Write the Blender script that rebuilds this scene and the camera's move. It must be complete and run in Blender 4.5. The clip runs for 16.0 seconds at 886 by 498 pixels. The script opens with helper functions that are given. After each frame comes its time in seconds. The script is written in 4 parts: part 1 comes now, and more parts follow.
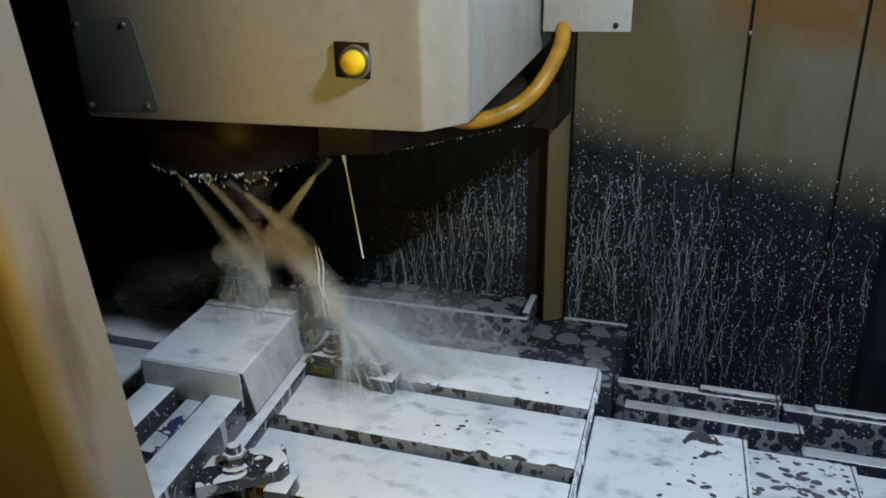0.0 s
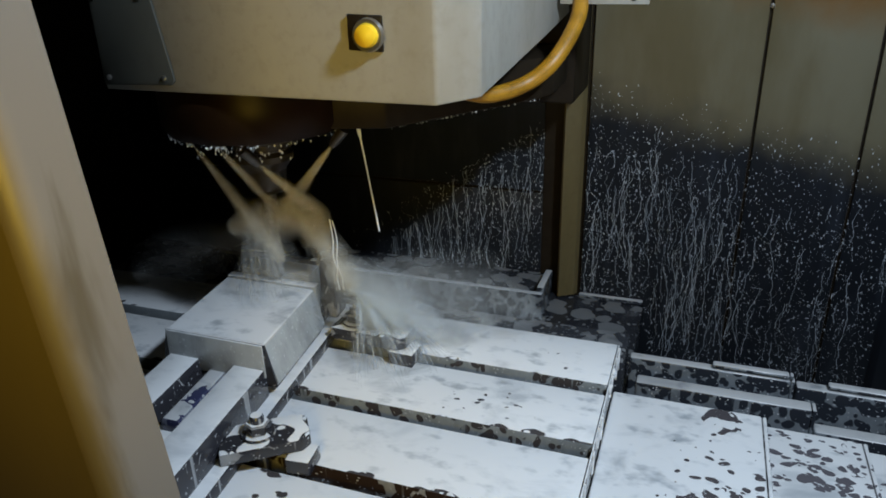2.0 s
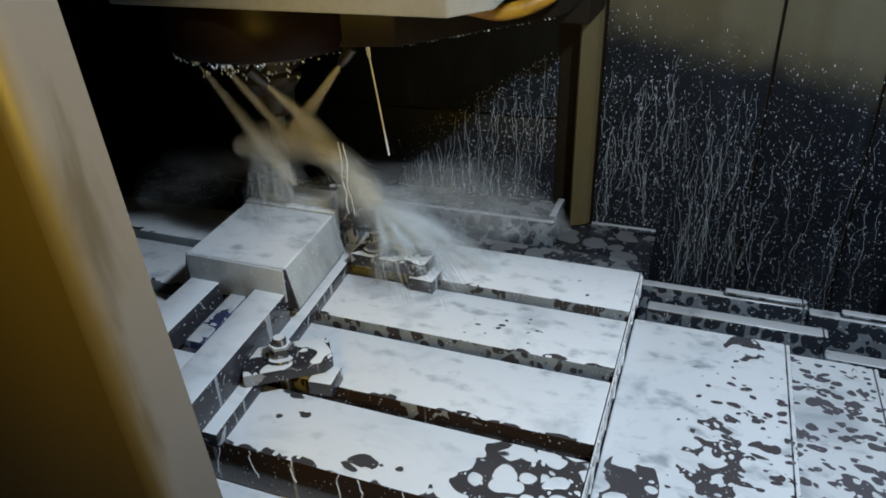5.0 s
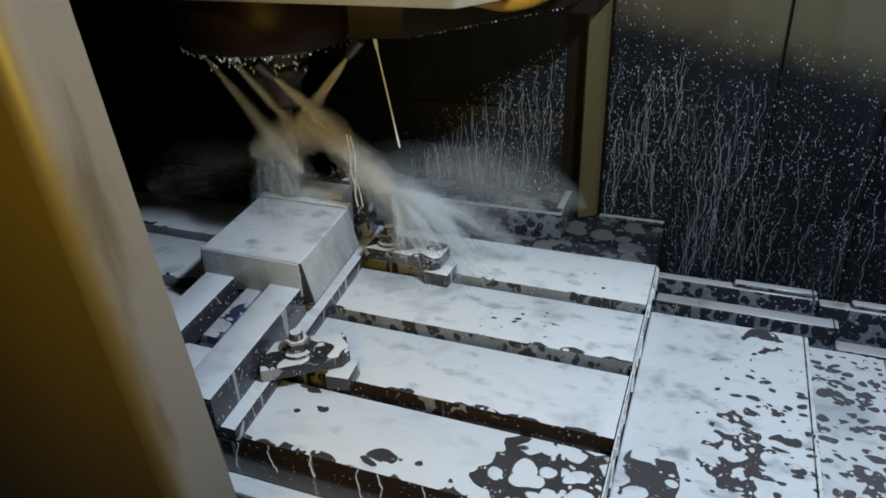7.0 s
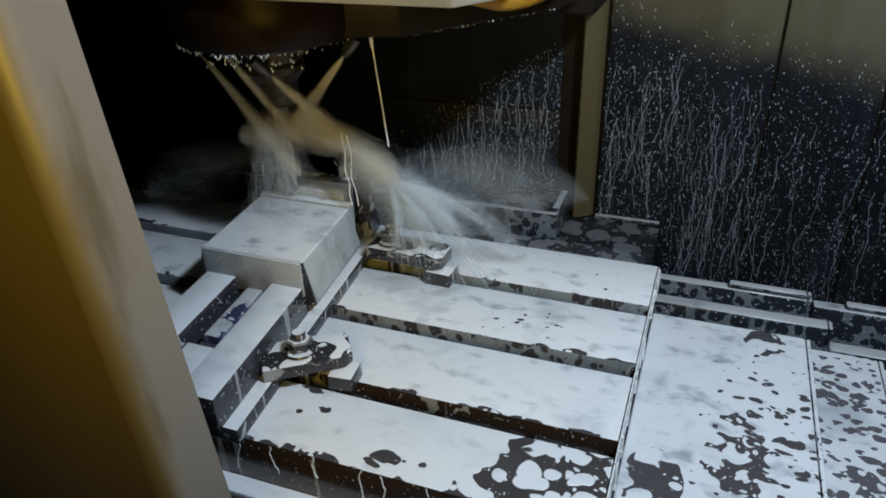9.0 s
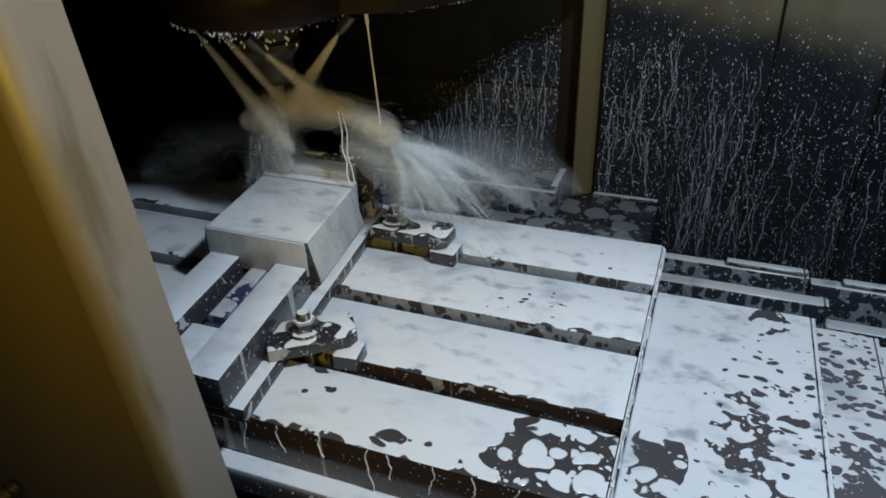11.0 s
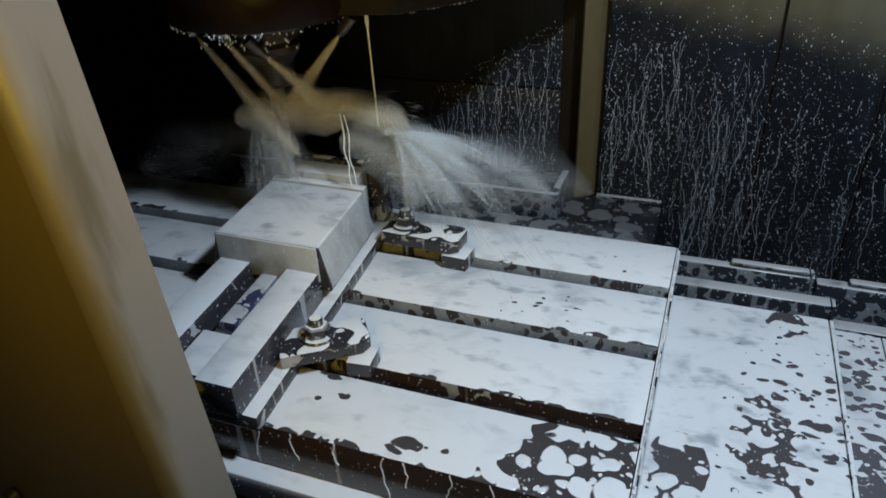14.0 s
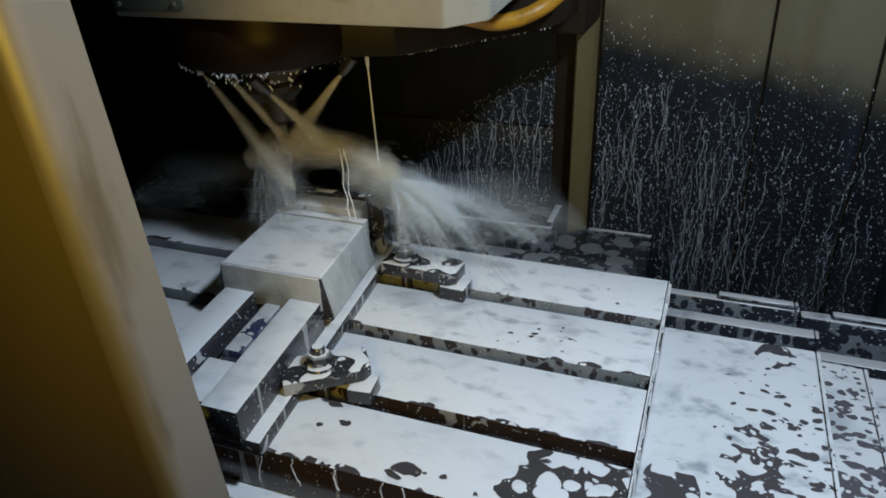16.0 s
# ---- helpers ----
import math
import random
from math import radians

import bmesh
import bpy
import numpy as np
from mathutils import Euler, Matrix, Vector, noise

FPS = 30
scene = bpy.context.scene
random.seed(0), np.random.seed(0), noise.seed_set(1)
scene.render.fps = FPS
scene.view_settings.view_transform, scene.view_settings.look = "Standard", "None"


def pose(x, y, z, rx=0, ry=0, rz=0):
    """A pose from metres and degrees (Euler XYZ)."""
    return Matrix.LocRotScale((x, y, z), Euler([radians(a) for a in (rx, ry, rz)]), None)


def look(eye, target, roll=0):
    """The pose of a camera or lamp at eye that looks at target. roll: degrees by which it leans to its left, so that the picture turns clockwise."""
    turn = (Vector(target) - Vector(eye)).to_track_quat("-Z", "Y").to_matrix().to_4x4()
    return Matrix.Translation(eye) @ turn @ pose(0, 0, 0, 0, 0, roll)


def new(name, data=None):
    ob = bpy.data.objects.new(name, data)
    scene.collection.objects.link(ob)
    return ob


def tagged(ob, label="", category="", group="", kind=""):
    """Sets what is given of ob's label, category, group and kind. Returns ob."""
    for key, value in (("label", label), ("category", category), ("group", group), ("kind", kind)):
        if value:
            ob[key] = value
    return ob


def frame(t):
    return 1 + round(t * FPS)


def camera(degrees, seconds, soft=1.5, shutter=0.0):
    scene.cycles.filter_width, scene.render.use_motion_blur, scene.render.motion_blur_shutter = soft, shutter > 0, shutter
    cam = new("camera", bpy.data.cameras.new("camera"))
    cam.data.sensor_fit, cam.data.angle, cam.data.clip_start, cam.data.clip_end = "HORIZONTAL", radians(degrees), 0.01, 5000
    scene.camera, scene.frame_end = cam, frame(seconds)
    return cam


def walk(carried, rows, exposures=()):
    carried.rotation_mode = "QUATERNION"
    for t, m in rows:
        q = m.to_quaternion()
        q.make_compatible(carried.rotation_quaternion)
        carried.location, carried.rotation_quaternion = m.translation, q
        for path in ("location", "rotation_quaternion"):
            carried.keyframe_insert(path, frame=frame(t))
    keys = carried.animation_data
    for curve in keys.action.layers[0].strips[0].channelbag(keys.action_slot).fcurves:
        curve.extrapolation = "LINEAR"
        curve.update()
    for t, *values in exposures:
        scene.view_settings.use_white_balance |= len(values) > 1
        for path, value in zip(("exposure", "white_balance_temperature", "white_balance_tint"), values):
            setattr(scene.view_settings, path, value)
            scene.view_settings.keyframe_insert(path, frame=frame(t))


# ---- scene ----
def cam_pose(eye, yaw, pitch, roll):
    """Yaw to the left of +y, pitch up, roll as look() takes it."""
    a, b = radians(yaw), radians(pitch)
    way = Vector((-math.sin(a) * math.cos(b), math.cos(a) * math.cos(b), math.sin(b)))
    return look(eye, Vector(eye) + way, roll)


# seconds, eye, yaw, pitch, roll
PATH = [
    (0.0, (0.0337, -0.7198, 0.4185), 18.42, -21.17, -1.30),
    (0.5, (0.0369, -0.7206, 0.4200), 18.28, -21.24, -1.13),
    (1.0, (0.0393, -0.7220, 0.4188), 19.20, -21.74, -1.37),
    (1.5, (0.0406, -0.7217, 0.4196), 20.66, -23.26, -2.18),
    (2.0, (0.0403, -0.7210, 0.4189), 20.12, -23.13, -1.45),
    (2.5, (0.0412, -0.7205, 0.4193), 20.35, -23.26, -1.48),
    (3.0, (0.0399, -0.7238, 0.4195), 20.87, -23.21, -1.42),
    (3.5, (0.0401, -0.7244, 0.4189), 20.76, -23.59, -1.13),
    (4.0, (0.0412, -0.7232, 0.4150), 20.60, -25.11, -0.81),
    (4.2, (0.0424, -0.7199, 0.4076), 21.01, -26.49, -1.34),
    (6.5, (0.0381, -0.7205, 0.4013), 21.61, -28.61, -1.96),
    (7.0, (0.0387, -0.7204, 0.4019), 21.90, -28.55, -2.30),
    (7.5, (0.0382, -0.7197, 0.4035), 21.81, -28.67, -2.16),
    (8.0, (0.0372, -0.7198, 0.4045), 21.64, -28.78, -2.03),
    (8.5, (0.0378, -0.7197, 0.4034), 21.48, -28.74, -1.90),
    (9.0, (0.0379, -0.7201, 0.4018), 21.46, -28.64, -1.79),
    (9.5, (0.0385, -0.7196, 0.4026), 21.42, -28.84, -1.86),
    (10.0, (0.0404, -0.7194, 0.4009), 21.39, -29.18, -1.83),
    (10.2, (0.0424, -0.7205, 0.4016), 21.51, -30.34, -1.89),
    (12.5, (0.0413, -0.7148, 0.3963), 22.02, -29.93, -2.64),
    (13.0, (0.0424, -0.7158, 0.3948), 22.03, -29.80, -2.81),
    (13.5, (0.0425, -0.7164, 0.3944), 21.90, -29.73, -2.78),
    (14.0, (0.0411, -0.7154, 0.3967), 21.88, -29.94, -2.58),
    (14.5, (0.0421, -0.7188, 0.3971), 22.54, -29.88, -2.83),
    (15.0, (0.0475, -0.7299, 0.4019), 21.71, -27.80, -2.09),
    (15.5, (0.0487, -0.7319, 0.4053), 21.80, -27.81, -2.30),
    (16.0, (0.0491, -0.7360, 0.4061), 21.35, -27.27, -1.94),
]
cam = camera(63.0, 16.0, soft=1.75, shutter=0.5)
walk(cam, [(t, cam_pose(e, a, b, c)) for t, e, a, b, c in PATH], [(0.0, 0.05), (4.0, 0.05), (7.0, -0.03), (16.0, -0.06)])

# ---------------------------------------------------------------- world and lamps
scene.cycles.transparent_max_bounces = 96
world = bpy.data.worlds.new("workshop")
scene.world = world
world.use_nodes = True
world.node_tree.nodes["Background"].inputs[0].default_value = (0.95, 0.92, 0.9, 1)
world.node_tree.nodes["Background"].inputs[1].default_value = 0.085


def area_lamp(name, eye, target, w, h, watts, colour):
    d = bpy.data.lights.new(name, "AREA")
    d.shape, d.size, d.size_y, d.energy, d.color = "RECTANGLE", w, h, watts, colour
    ob = new(name, d)
    ob.matrix_world = look(eye, target)
    return ob


# the cool work lamp of the enclosure, high to the front, and warm workshop light through the door opening
KEY = (0.33, -0.425, 0.77)
area_lamp("work_lamp", KEY, (-0.15, 0.0, 0.1), 0.06, 0.06, 7.7, (0.73, 0.87, 1.03))
doorway = area_lamp("doorway_light", (-0.05, -0.86, 0.37), (-0.33, -0.12, 0.24), 0.22, 0.16, 0.44, (1.0, 0.66, 0.08))
doorway.data.spread = radians(75)


# ---------------------------------------------------------------- materials
class Mat:
    def __init__(self, name, rough=0.5, metal=0.0, colour=(0.5, 0.5, 0.5)):
        self.m = bpy.data.materials.new(name)
        self.m.use_nodes = True
        self.t = self.m.node_tree
        self.b = self.t.nodes["Principled BSDF"]
        self.b.inputs["Roughness"].default_value = rough
        self.b.inputs["Metallic"].default_value = metal
        self.b.inputs["Base Color"].default_value = (*colour, 1)

    def node(self, kind, **kw):
        n = self.t.nodes.new(kind)
        for k, v in kw.items():
            n.inputs[k.replace("_", " ")].default_value = v
        return n

    def link(self, a, b):
        self.t.links.new(a, b)

    def coords(self, scale=(1, 1, 1)):
        c = self.t.nodes.new("ShaderNodeTexCoord")
        mp = self.node("ShaderNodeMapping", Scale=scale)
        self.link(c.outputs["Object"], mp.inputs["Vector"])
        return mp.outputs[0]

    def noise(self, scale, detail=3.0, rough=0.55, stretch=(1, 1, 1), distort=0.0):
        n = self.node("ShaderNodeTexNoise", Scale=scale, Detail=detail, Roughness=rough, Distortion=distort)
        self.link(self.coords(stretch), n.inputs["Vector"])
        return n.outputs["Fac"]

    def maths(self, op, a, b=None, c=None):
        n = self.t.nodes.new("ShaderNodeMath")
        n.operation = op
        for i, v in enumerate((a, b, c)):
            if v is None:
                continue
            if isinstance(v, (int, float)):
                n.inputs[i].default_value = v
            else:
                self.link(v, n.inputs[i])
        return n.outputs[0]

    def step(self, v, lo, hi, smooth=True):
        n = self.node("ShaderNodeMapRange", From_Min=lo, From_Max=hi)
        n.interpolation_type = "SMOOTHSTEP" if smooth else "LINEAR"
        self.link(v, n.inputs["Value"])
        return n.outputs["Result"]

    def mix(self, f, a, b):
        n = self.t.nodes.new("ShaderNodeMix")
        n.data_type = "RGBA"
        for sock, v in ((n.inputs[0], f), (n.inputs[6], a), (n.inputs[7], b)):
            if isinstance(v, tuple):
                sock.default_value = (*v, 1)
            elif isinstance(v, (int, float)):
                sock.default_value = v
            else:
                self.link(v, sock)
        return n.outputs[2]

    def mixf(self, f, a, b):
        return self.maths("ADD", self.maths("MULTIPLY", f, b - a), a)

    def colour(self, v):
        self.link(v, self.b.inputs["Base Color"])

    def rough(self, v):
        self.link(v, self.b.inputs["Roughness"])

    def bump(self, v, strength, distance):
        n = self.node("ShaderNodeBump", Strength=strength, Distance=distance)
        self.link(v, n.inputs["Height"])
        self.link(n.outputs[0], self.b.inputs["Normal"])


MILK = (0.74, 0.76, 0.778)
MILK2 = (0.36, 0.395, 0.43)


def coolant_coat(name, under, lace=(), dots=(), sparse=0.0, edge=None, side=(0.42, 0.43, 0.43), side_dark=0.4, side_grad=0.0, veil=0.25, tone=1.0, specks=1.0, lace_scale=60.0, dot_scale=125.0, lace_all=0.0, edge_wide=1.9, side_under=None, bare=0.0):
    """Wet iron under milky coolant: a closed film on what lies flat, torn into round islands (lace) or pricked (dots) round the places named; drained blobs on the sides."""
    m = Mat(name, 0.3)
    geo = m.t.nodes.new("ShaderNodeNewGeometry")
    nz = m.t.nodes.new("ShaderNodeSeparateXYZ")
    m.link(geo.outputs["Normal"], nz.inputs[0])
    up = m.step(nz.outputs[2], 0.55, 0.85)
    pos = m.t.nodes.new("ShaderNodeSeparateXYZ")
    m.link(m.coords(), pos.inputs[0])
    x, y = pos.outputs[0], pos.outputs[1]
    # coordinates that waver a little, so that islands are not true circles
    wav = m.node("ShaderNodeTexNoise", Scale=42.0, Detail=1.5)
    m.link(m.coords(), wav.inputs["Vector"])
    amp = m.t.nodes.new("ShaderNodeVectorMath")
    amp.operation = "MULTIPLY_ADD"
    m.link(wav.outputs["Color"], amp.inputs[0])
    amp.inputs[1].default_value = (0.018, 0.018, 0.010)
    m.link(m.coords(), amp.inputs[2])

    def cells(scale, stretch=(1, 1, 1)):
        v = m.t.nodes.new("ShaderNodeTexVoronoi")
        v.feature = "SMOOTH_F1"
        v.inputs["Scale"].default_value, v.inputs["Smoothness"].default_value = scale, 0.22
        mp = m.node("ShaderNodeMapping", Scale=stretch)
        m.link(amp.outputs[0], mp.inputs["Vector"])
        m.link(mp.outputs[0], v.inputs["Vector"])
        p = m.t.nodes.new("ShaderNodeSeparateXYZ")
        m.link(v.outputs["Color"], p.inputs[0])
        return v.outputs["Distance"], p.outputs[0], p.outputs[1]

    def zone(places, base, rag):
        z = base
        for cx, cy, rx, ry, amt in places:
            a = m.maths("DIVIDE", m.maths("SUBTRACT", x, cx), rx)
            b = m.maths("DIVIDE", m.maths("SUBTRACT", y, cy), ry)
            d = m.maths("SUBTRACT", 1.0, m.maths("ADD", m.maths("MULTIPLY", a, a), m.maths("MULTIPLY", b, b)))
            z = m.maths("MAXIMUM", z, m.maths("MULTIPLY", d, amt))
        ragged = m.maths("MULTIPLY", m.maths("SUBTRACT", m.noise(26.0, 2.0, 0.5), 0.5), rag)
        return m.maths("MINIMUM", m.maths("MAXIMUM", m.maths("ADD", z, ragged), 0.0), 1.0)

    holes = []
    if lace or lace_all:
        z = zone(lace, lace_all - 0.3, 0.9)
        d, p, q = cells(lace_scale, (0.85, 1, 1))
        torn = m.maths("ADD", m.maths("MULTIPLY", m.step(z, 0.2, 0.42), -0.52), m.maths("MULTIPLY", z, -0.12))
        rad = m.maths("ADD", torn, m.maths("ADD", m.maths("MULTIPLY", p, 0.30), 0.93))
        holes.append(m.step(m.maths("SUBTRACT", d, rad), -0.02, 0.03))
    if dots:
        z = zone(dots, -0.3, 0.8)
        d, p, q = cells(dot_scale, (0.7, 1, 1))
        holes.append(m.step(m.maths("SUBTRACT", m.maths("MULTIPLY", z, m.maths("MULTIPLY", p, 0.95)), d), 0.0, 0.06))
    if sparse:
        d, p, q = cells(27.0, (0.75, 1.1, 1))
        holes.append(m.step(m.maths("SUBTRACT", m.maths("MULTIPLY", m.maths("SUBTRACT", p, 1.0 - 0.32 * sparse), 1.0), d), 0.0, 0.03))
        d, p, q = cells(62.0, (0.8, 1, 1))
        holes.append(m.step(m.maths("SUBTRACT", m.maths("MULTIPLY", m.maths("SUBTRACT", p, 1.0 - 0.16 * sparse), 1.8), d), 0.0, 0.05))
    if edge:
        # the film breaks first along the bars' front edges
        u = m.maths("FRACT", m.maths("MULTIPLY", m.maths("SUBTRACT", y, edge), 10.0))
        n = m.maths("SUBTRACT", m.noise(58.0, 1.5, 0.45, (0.55, 1, 1)), m.maths("MULTIPLY", u, edge_wide))
        holes.append(m.step(n, 0.455, 0.475))
    if bare:
        # most of it washed clean, a few smooth patches of film left
        holes.append(m.step(m.noise(40.0, 1.0, 0.4), 0.62 - 0.3 * bare, 0.64 - 0.3 * bare))
    hole = 0.0
    for h in holes:
        hole = m.maths("MAXIMUM", h, hole)
    # round bubbles left standing in the holes
    d, p, q = cells(135.0)
    bub = m.step(m.maths("SUBTRACT", d, m.maths("MULTIPLY", m.step(p, 0.42, 0.9, False), 0.46)), 0.03, -0.03)
    if holes:
        hole = m.maths("MULTIPLY", hole, m.maths("SUBTRACT", 1.0, bub))
    film = m.maths("MULTIPLY", up, m.maths("SUBTRACT", 1.0, hole))
    thin = m.maths("MAXIMUM", m.step(m.noise(16.0, 4.0, 0.6, (0.8, 1.3, 1), 0.5), 0.50, 0.80), m.step(m.noise(46.0, 3.0, 0.55, (0.7, 1.1, 1)), 0.53, 0.76))
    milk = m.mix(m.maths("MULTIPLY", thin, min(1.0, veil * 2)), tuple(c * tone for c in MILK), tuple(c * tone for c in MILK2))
    # sides: drained blobs, the milk standing between them, and thin straight runs
    d, p, q = cells(92.0, (0.9, 1, 0.8))
    thr = m.maths("ADD", m.maths("MULTIPLY", m.maths("SUBTRACT", m.noise(13.0, 2.0), 0.5), 1.1), m.maths("ADD", m.maths("MULTIPLY", p, 0.25), side_dark))
    if side_grad:
        thr = m.maths("ADD", thr, m.maths("MULTIPLY", x, side_grad))
    dry = m.step(m.maths("SUBTRACT", thr, d), -0.03, 0.06)
    run = m.step(m.noise(95.0, 1.0, 0.4, (1, 1, 0.05)), 0.66, 0.70)
    dry = m.maths("MULTIPLY", dry, m.maths("SUBTRACT", 1.0, m.maths("MULTIPLY", run, 0.8)))
    stain = m.step(m.noise(45.0, 4.0, 0.6, (1, 1, 0.5)), 0.35, 0.75)
    sidec = m.mix(dry, m.mix(m.maths("MULTIPLY", stain, 0.55), side, tuple(c * 0.45 for c in side)), side_under or under)
    d, p, q = cells(250.0)
    speck = m.maths("MULTIPLY", m.step(m.maths("SUBTRACT", m.maths("MULTIPLY", p, 0.30), d), 0.0, 0.06), specks)
    dark = m.mix(m.maths("MULTIPLY", speck, 0.55), under, (0.55, 0.57, 0.60))
    low = m.mix(up, m.mix(m.maths("MULTIPLY", speck, 0.7), sidec, (0.55, 0.57, 0.60)), dark)
    m.colour(m.mix(film, low, milk))
    m.rough(m.mixf(film, 0.22, 0.34))
    m.bump(m.maths("ADD", m.maths("MULTIPLY", film, 0.9), m.maths("MULTIPLY", m.noise(60.0, 3.0), 0.5)), 0.4, 0.0013)
    return m.m


def painted(name, colour, dirt, rough=0.45, amount=0.5, streak=0.3, fine=90.0):
    """Old enamel on sheet metal, stained and rubbed."""
    m = Mat(name, rough)
    a = m.step(m.noise(9.0, 5.0, 0.65, (1, 1, streak)), 0.42, 0.78)
    b = m.step(m.noise(fine, 3.0, 0.6), 0.45, 0.75)
    c = m.mix(m.maths("MULTIPLY", a, amount), colour, dirt)
    c = m.mix(m.maths("MULTIPLY", b, amount * 0.35), c, tuple(x * 0.7 for x in dirt))
    m.colour(c)
    m.rough(m.maths("ADD", m.maths("MULTIPLY", a, 0.2), rough - 0.05))
    m.bump(m.noise(fine * 2, 2.0), 0.08, 0.0006)
    return m.m


def wall_paint(name):
    """Dry, oil-stained enamel above; below the splash line the sheet is wet, dark and glossy."""
    m = Mat(name, 0.5)
    m.b.inputs["Specular IOR Level"].default_value = 0.2
    pos = m.t.nodes.new("ShaderNodeSeparateXYZ")
    m.link(m.coords(), pos.inputs[0])
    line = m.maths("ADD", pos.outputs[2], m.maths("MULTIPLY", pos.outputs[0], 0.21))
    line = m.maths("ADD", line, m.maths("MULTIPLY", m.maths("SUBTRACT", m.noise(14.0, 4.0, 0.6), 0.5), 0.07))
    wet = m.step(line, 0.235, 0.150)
    stain = m.step(m.noise(5.0, 5.0, 0.6, (1.5, 1, 0.5)), 0.40, 0.72)
    top = m.step(line, 0.33, 0.40)
    dry = m.mix(stain, (0.135, 0.122, 0.08), (0.095, 0.08, 0.042))
    dry = m.mix(m.maths("MULTIPLY", top, m.step(m.noise(8.0, 4.0), 0.4, 0.6)), dry, (0.13, 0.065, 0.016))
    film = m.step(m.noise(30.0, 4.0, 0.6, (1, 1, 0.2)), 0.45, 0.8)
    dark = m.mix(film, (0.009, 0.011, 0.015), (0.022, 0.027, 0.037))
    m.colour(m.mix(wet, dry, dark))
    m.rough(m.mixf(wet, 0.55, 0.42))
    m.bump(m.noise(160.0, 2.0), 0.1, 0.0005)
    return m.m


def plain(name, colour, rough=0.4, metal=0.0, vary=0.25, scale=60.0):
    m = Mat(name, rough, metal)
    m.colour(m.mix(m.maths("MULTIPLY", m.step(m.noise(scale, 4.0, 0.6), 0.35, 0.75), vary * 2), colour, tuple(x * 0.45 for x in colour)))
    m.bump(m.noise(scale * 3, 2.0), 0.1, 0.0005)
    return m.m


def spray_stuff(name, cover, colour=(0.82, 0.83, 0.80), ragged=0.0):
    """Air full of milky droplets: part clear, part scattering."""
    m = Mat(name, 0.5)
    t = m.t
    clear = t.nodes.new("ShaderNodeBsdfTransparent")
    dif = t.nodes.new("ShaderNodeBsdfDiffuse")
    tra = t.nodes.new("ShaderNodeBsdfTranslucent")
    for n in (dif, tra):
        n.inputs[0].default_value = (*colour, 1)
    both, out = t.nodes.new("ShaderNodeMixShader"), t.nodes.new("ShaderNodeMixShader")
    both.inputs[0].default_value = 0.5
    m.link(dif.outputs[0], both.inputs[1])
    m.link(tra.outputs[0], both.inputs[2])
    out.inputs[0].default_value = cover
    if ragged:
        n = m.step(m.noise(34.0, 5.0, 0.68), 0.36, 0.70)
        m.link(m.maths("MULTIPLY", m.maths("ADD", m.maths("MULTIPLY", n, ragged), 1 - ragged * 0.6), cover), out.inputs[0])
    m.link(clear.outputs[0], out.inputs[1])
    m.link(both.outputs[0], out.inputs[2])
    m.link(out.outputs[0], t.nodes["Material Output"].inputs["Surface"])
    return m.m


IRON = (0.055, 0.05, 0.052)
BROWN = (0.035, 0.022, 0.015)
M_STRIP = coolant_coat("coolant_on_table", IRON, dots=((-0.12, -0.15, 0.09, 0.03, 0.5), (-0.05, -0.05, 0.05, 0.03, 0.4)), sparse=0.55, edge=-0.0880, side=(0.25, 0.28, 0.30), side_dark=0.36, side_grad=0.7, veil=0.62)
M_STRIPDARK = coolant_coat("coolant_on_table_bar", IRON, sparse=0.5, edge=-0.0880, edge_wide=2.3, side_under=BROWN, side=(0.30, 0.30, 0.28), side_dark=0.85, side_grad=1.0, veil=0.38)
M_FRONTBAR = coolant_coat("coolant_on_table_front", IRON, lace=((-0.025, -0.345, 0.085, 0.062, 1.0), (-0.10, -0.378, 0.07, 0.02, 0.55)), sparse=1.25, edge=-0.0780, edge_wide=1.35, side_under=BROWN, side=(0.30, 0.29, 0.28), side_dark=1.3, veil=0.22, specks=0.8)
M_BODY = coolant_coat("wet_brown_casting", BROWN, lace_all=0.9, side=(0.20, 0.19, 0.18), side_dark=1.2, specks=0.4)
M_COVER = coolant_coat("coolant_on_steel_cover", (0.075, 0.068, 0.075), lace=((-0.050, 0.014, 0.026, 0.048, 1.6), (0.036, 0.236, 0.026, 0.026, 0.9), (0.012, 0.075, 0.045, 0.07, 0.5), (0.03, -0.04, 0.05, 0.08, 0.8)), dots=((0.040, 0.10, 0.070, 0.14, 0.8), (-0.02, -0.05, 0.08, 0.1, 0.8)), sparse=0.3, side=(0.5, 0.51, 0.52), veil=0.5)
M_COVER2 = coolant_coat("broken_coolant_on_steel", (0.10, 0.095, 0.11), dots=((0.0, 0.10, 0.3, 0.30, 0.95),), lace=((0.03, 0.03, 0.06, 0.10, 0.6),), side=(0.4, 0.4, 0.42), veil=0.7, tone=0.9)
M_VISE = coolant_coat("coolant_on_vise", (0.035, 0.035, 0.042), sparse=0.12, side=(0.42, 0.43, 0.44), side_dark=0.75, veil=0.25)
M_JAW = coolant_coat("coolant_on_ground_jaw", (0.20, 0.20, 0.19), sparse=0.1, side=(0.40, 0.42, 0.42), side_dark=-0.2, veil=0.75, tone=0.95)
M_CLAMP = coolant_coat("coolant_on_black_clamp", (0.03, 0.03, 0.035), bare=0.62, side=(0.34, 0.34, 0.34), side_dark=0.66)
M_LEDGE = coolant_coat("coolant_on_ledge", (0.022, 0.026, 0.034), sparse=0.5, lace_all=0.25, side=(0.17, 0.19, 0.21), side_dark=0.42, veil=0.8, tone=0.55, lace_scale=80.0)
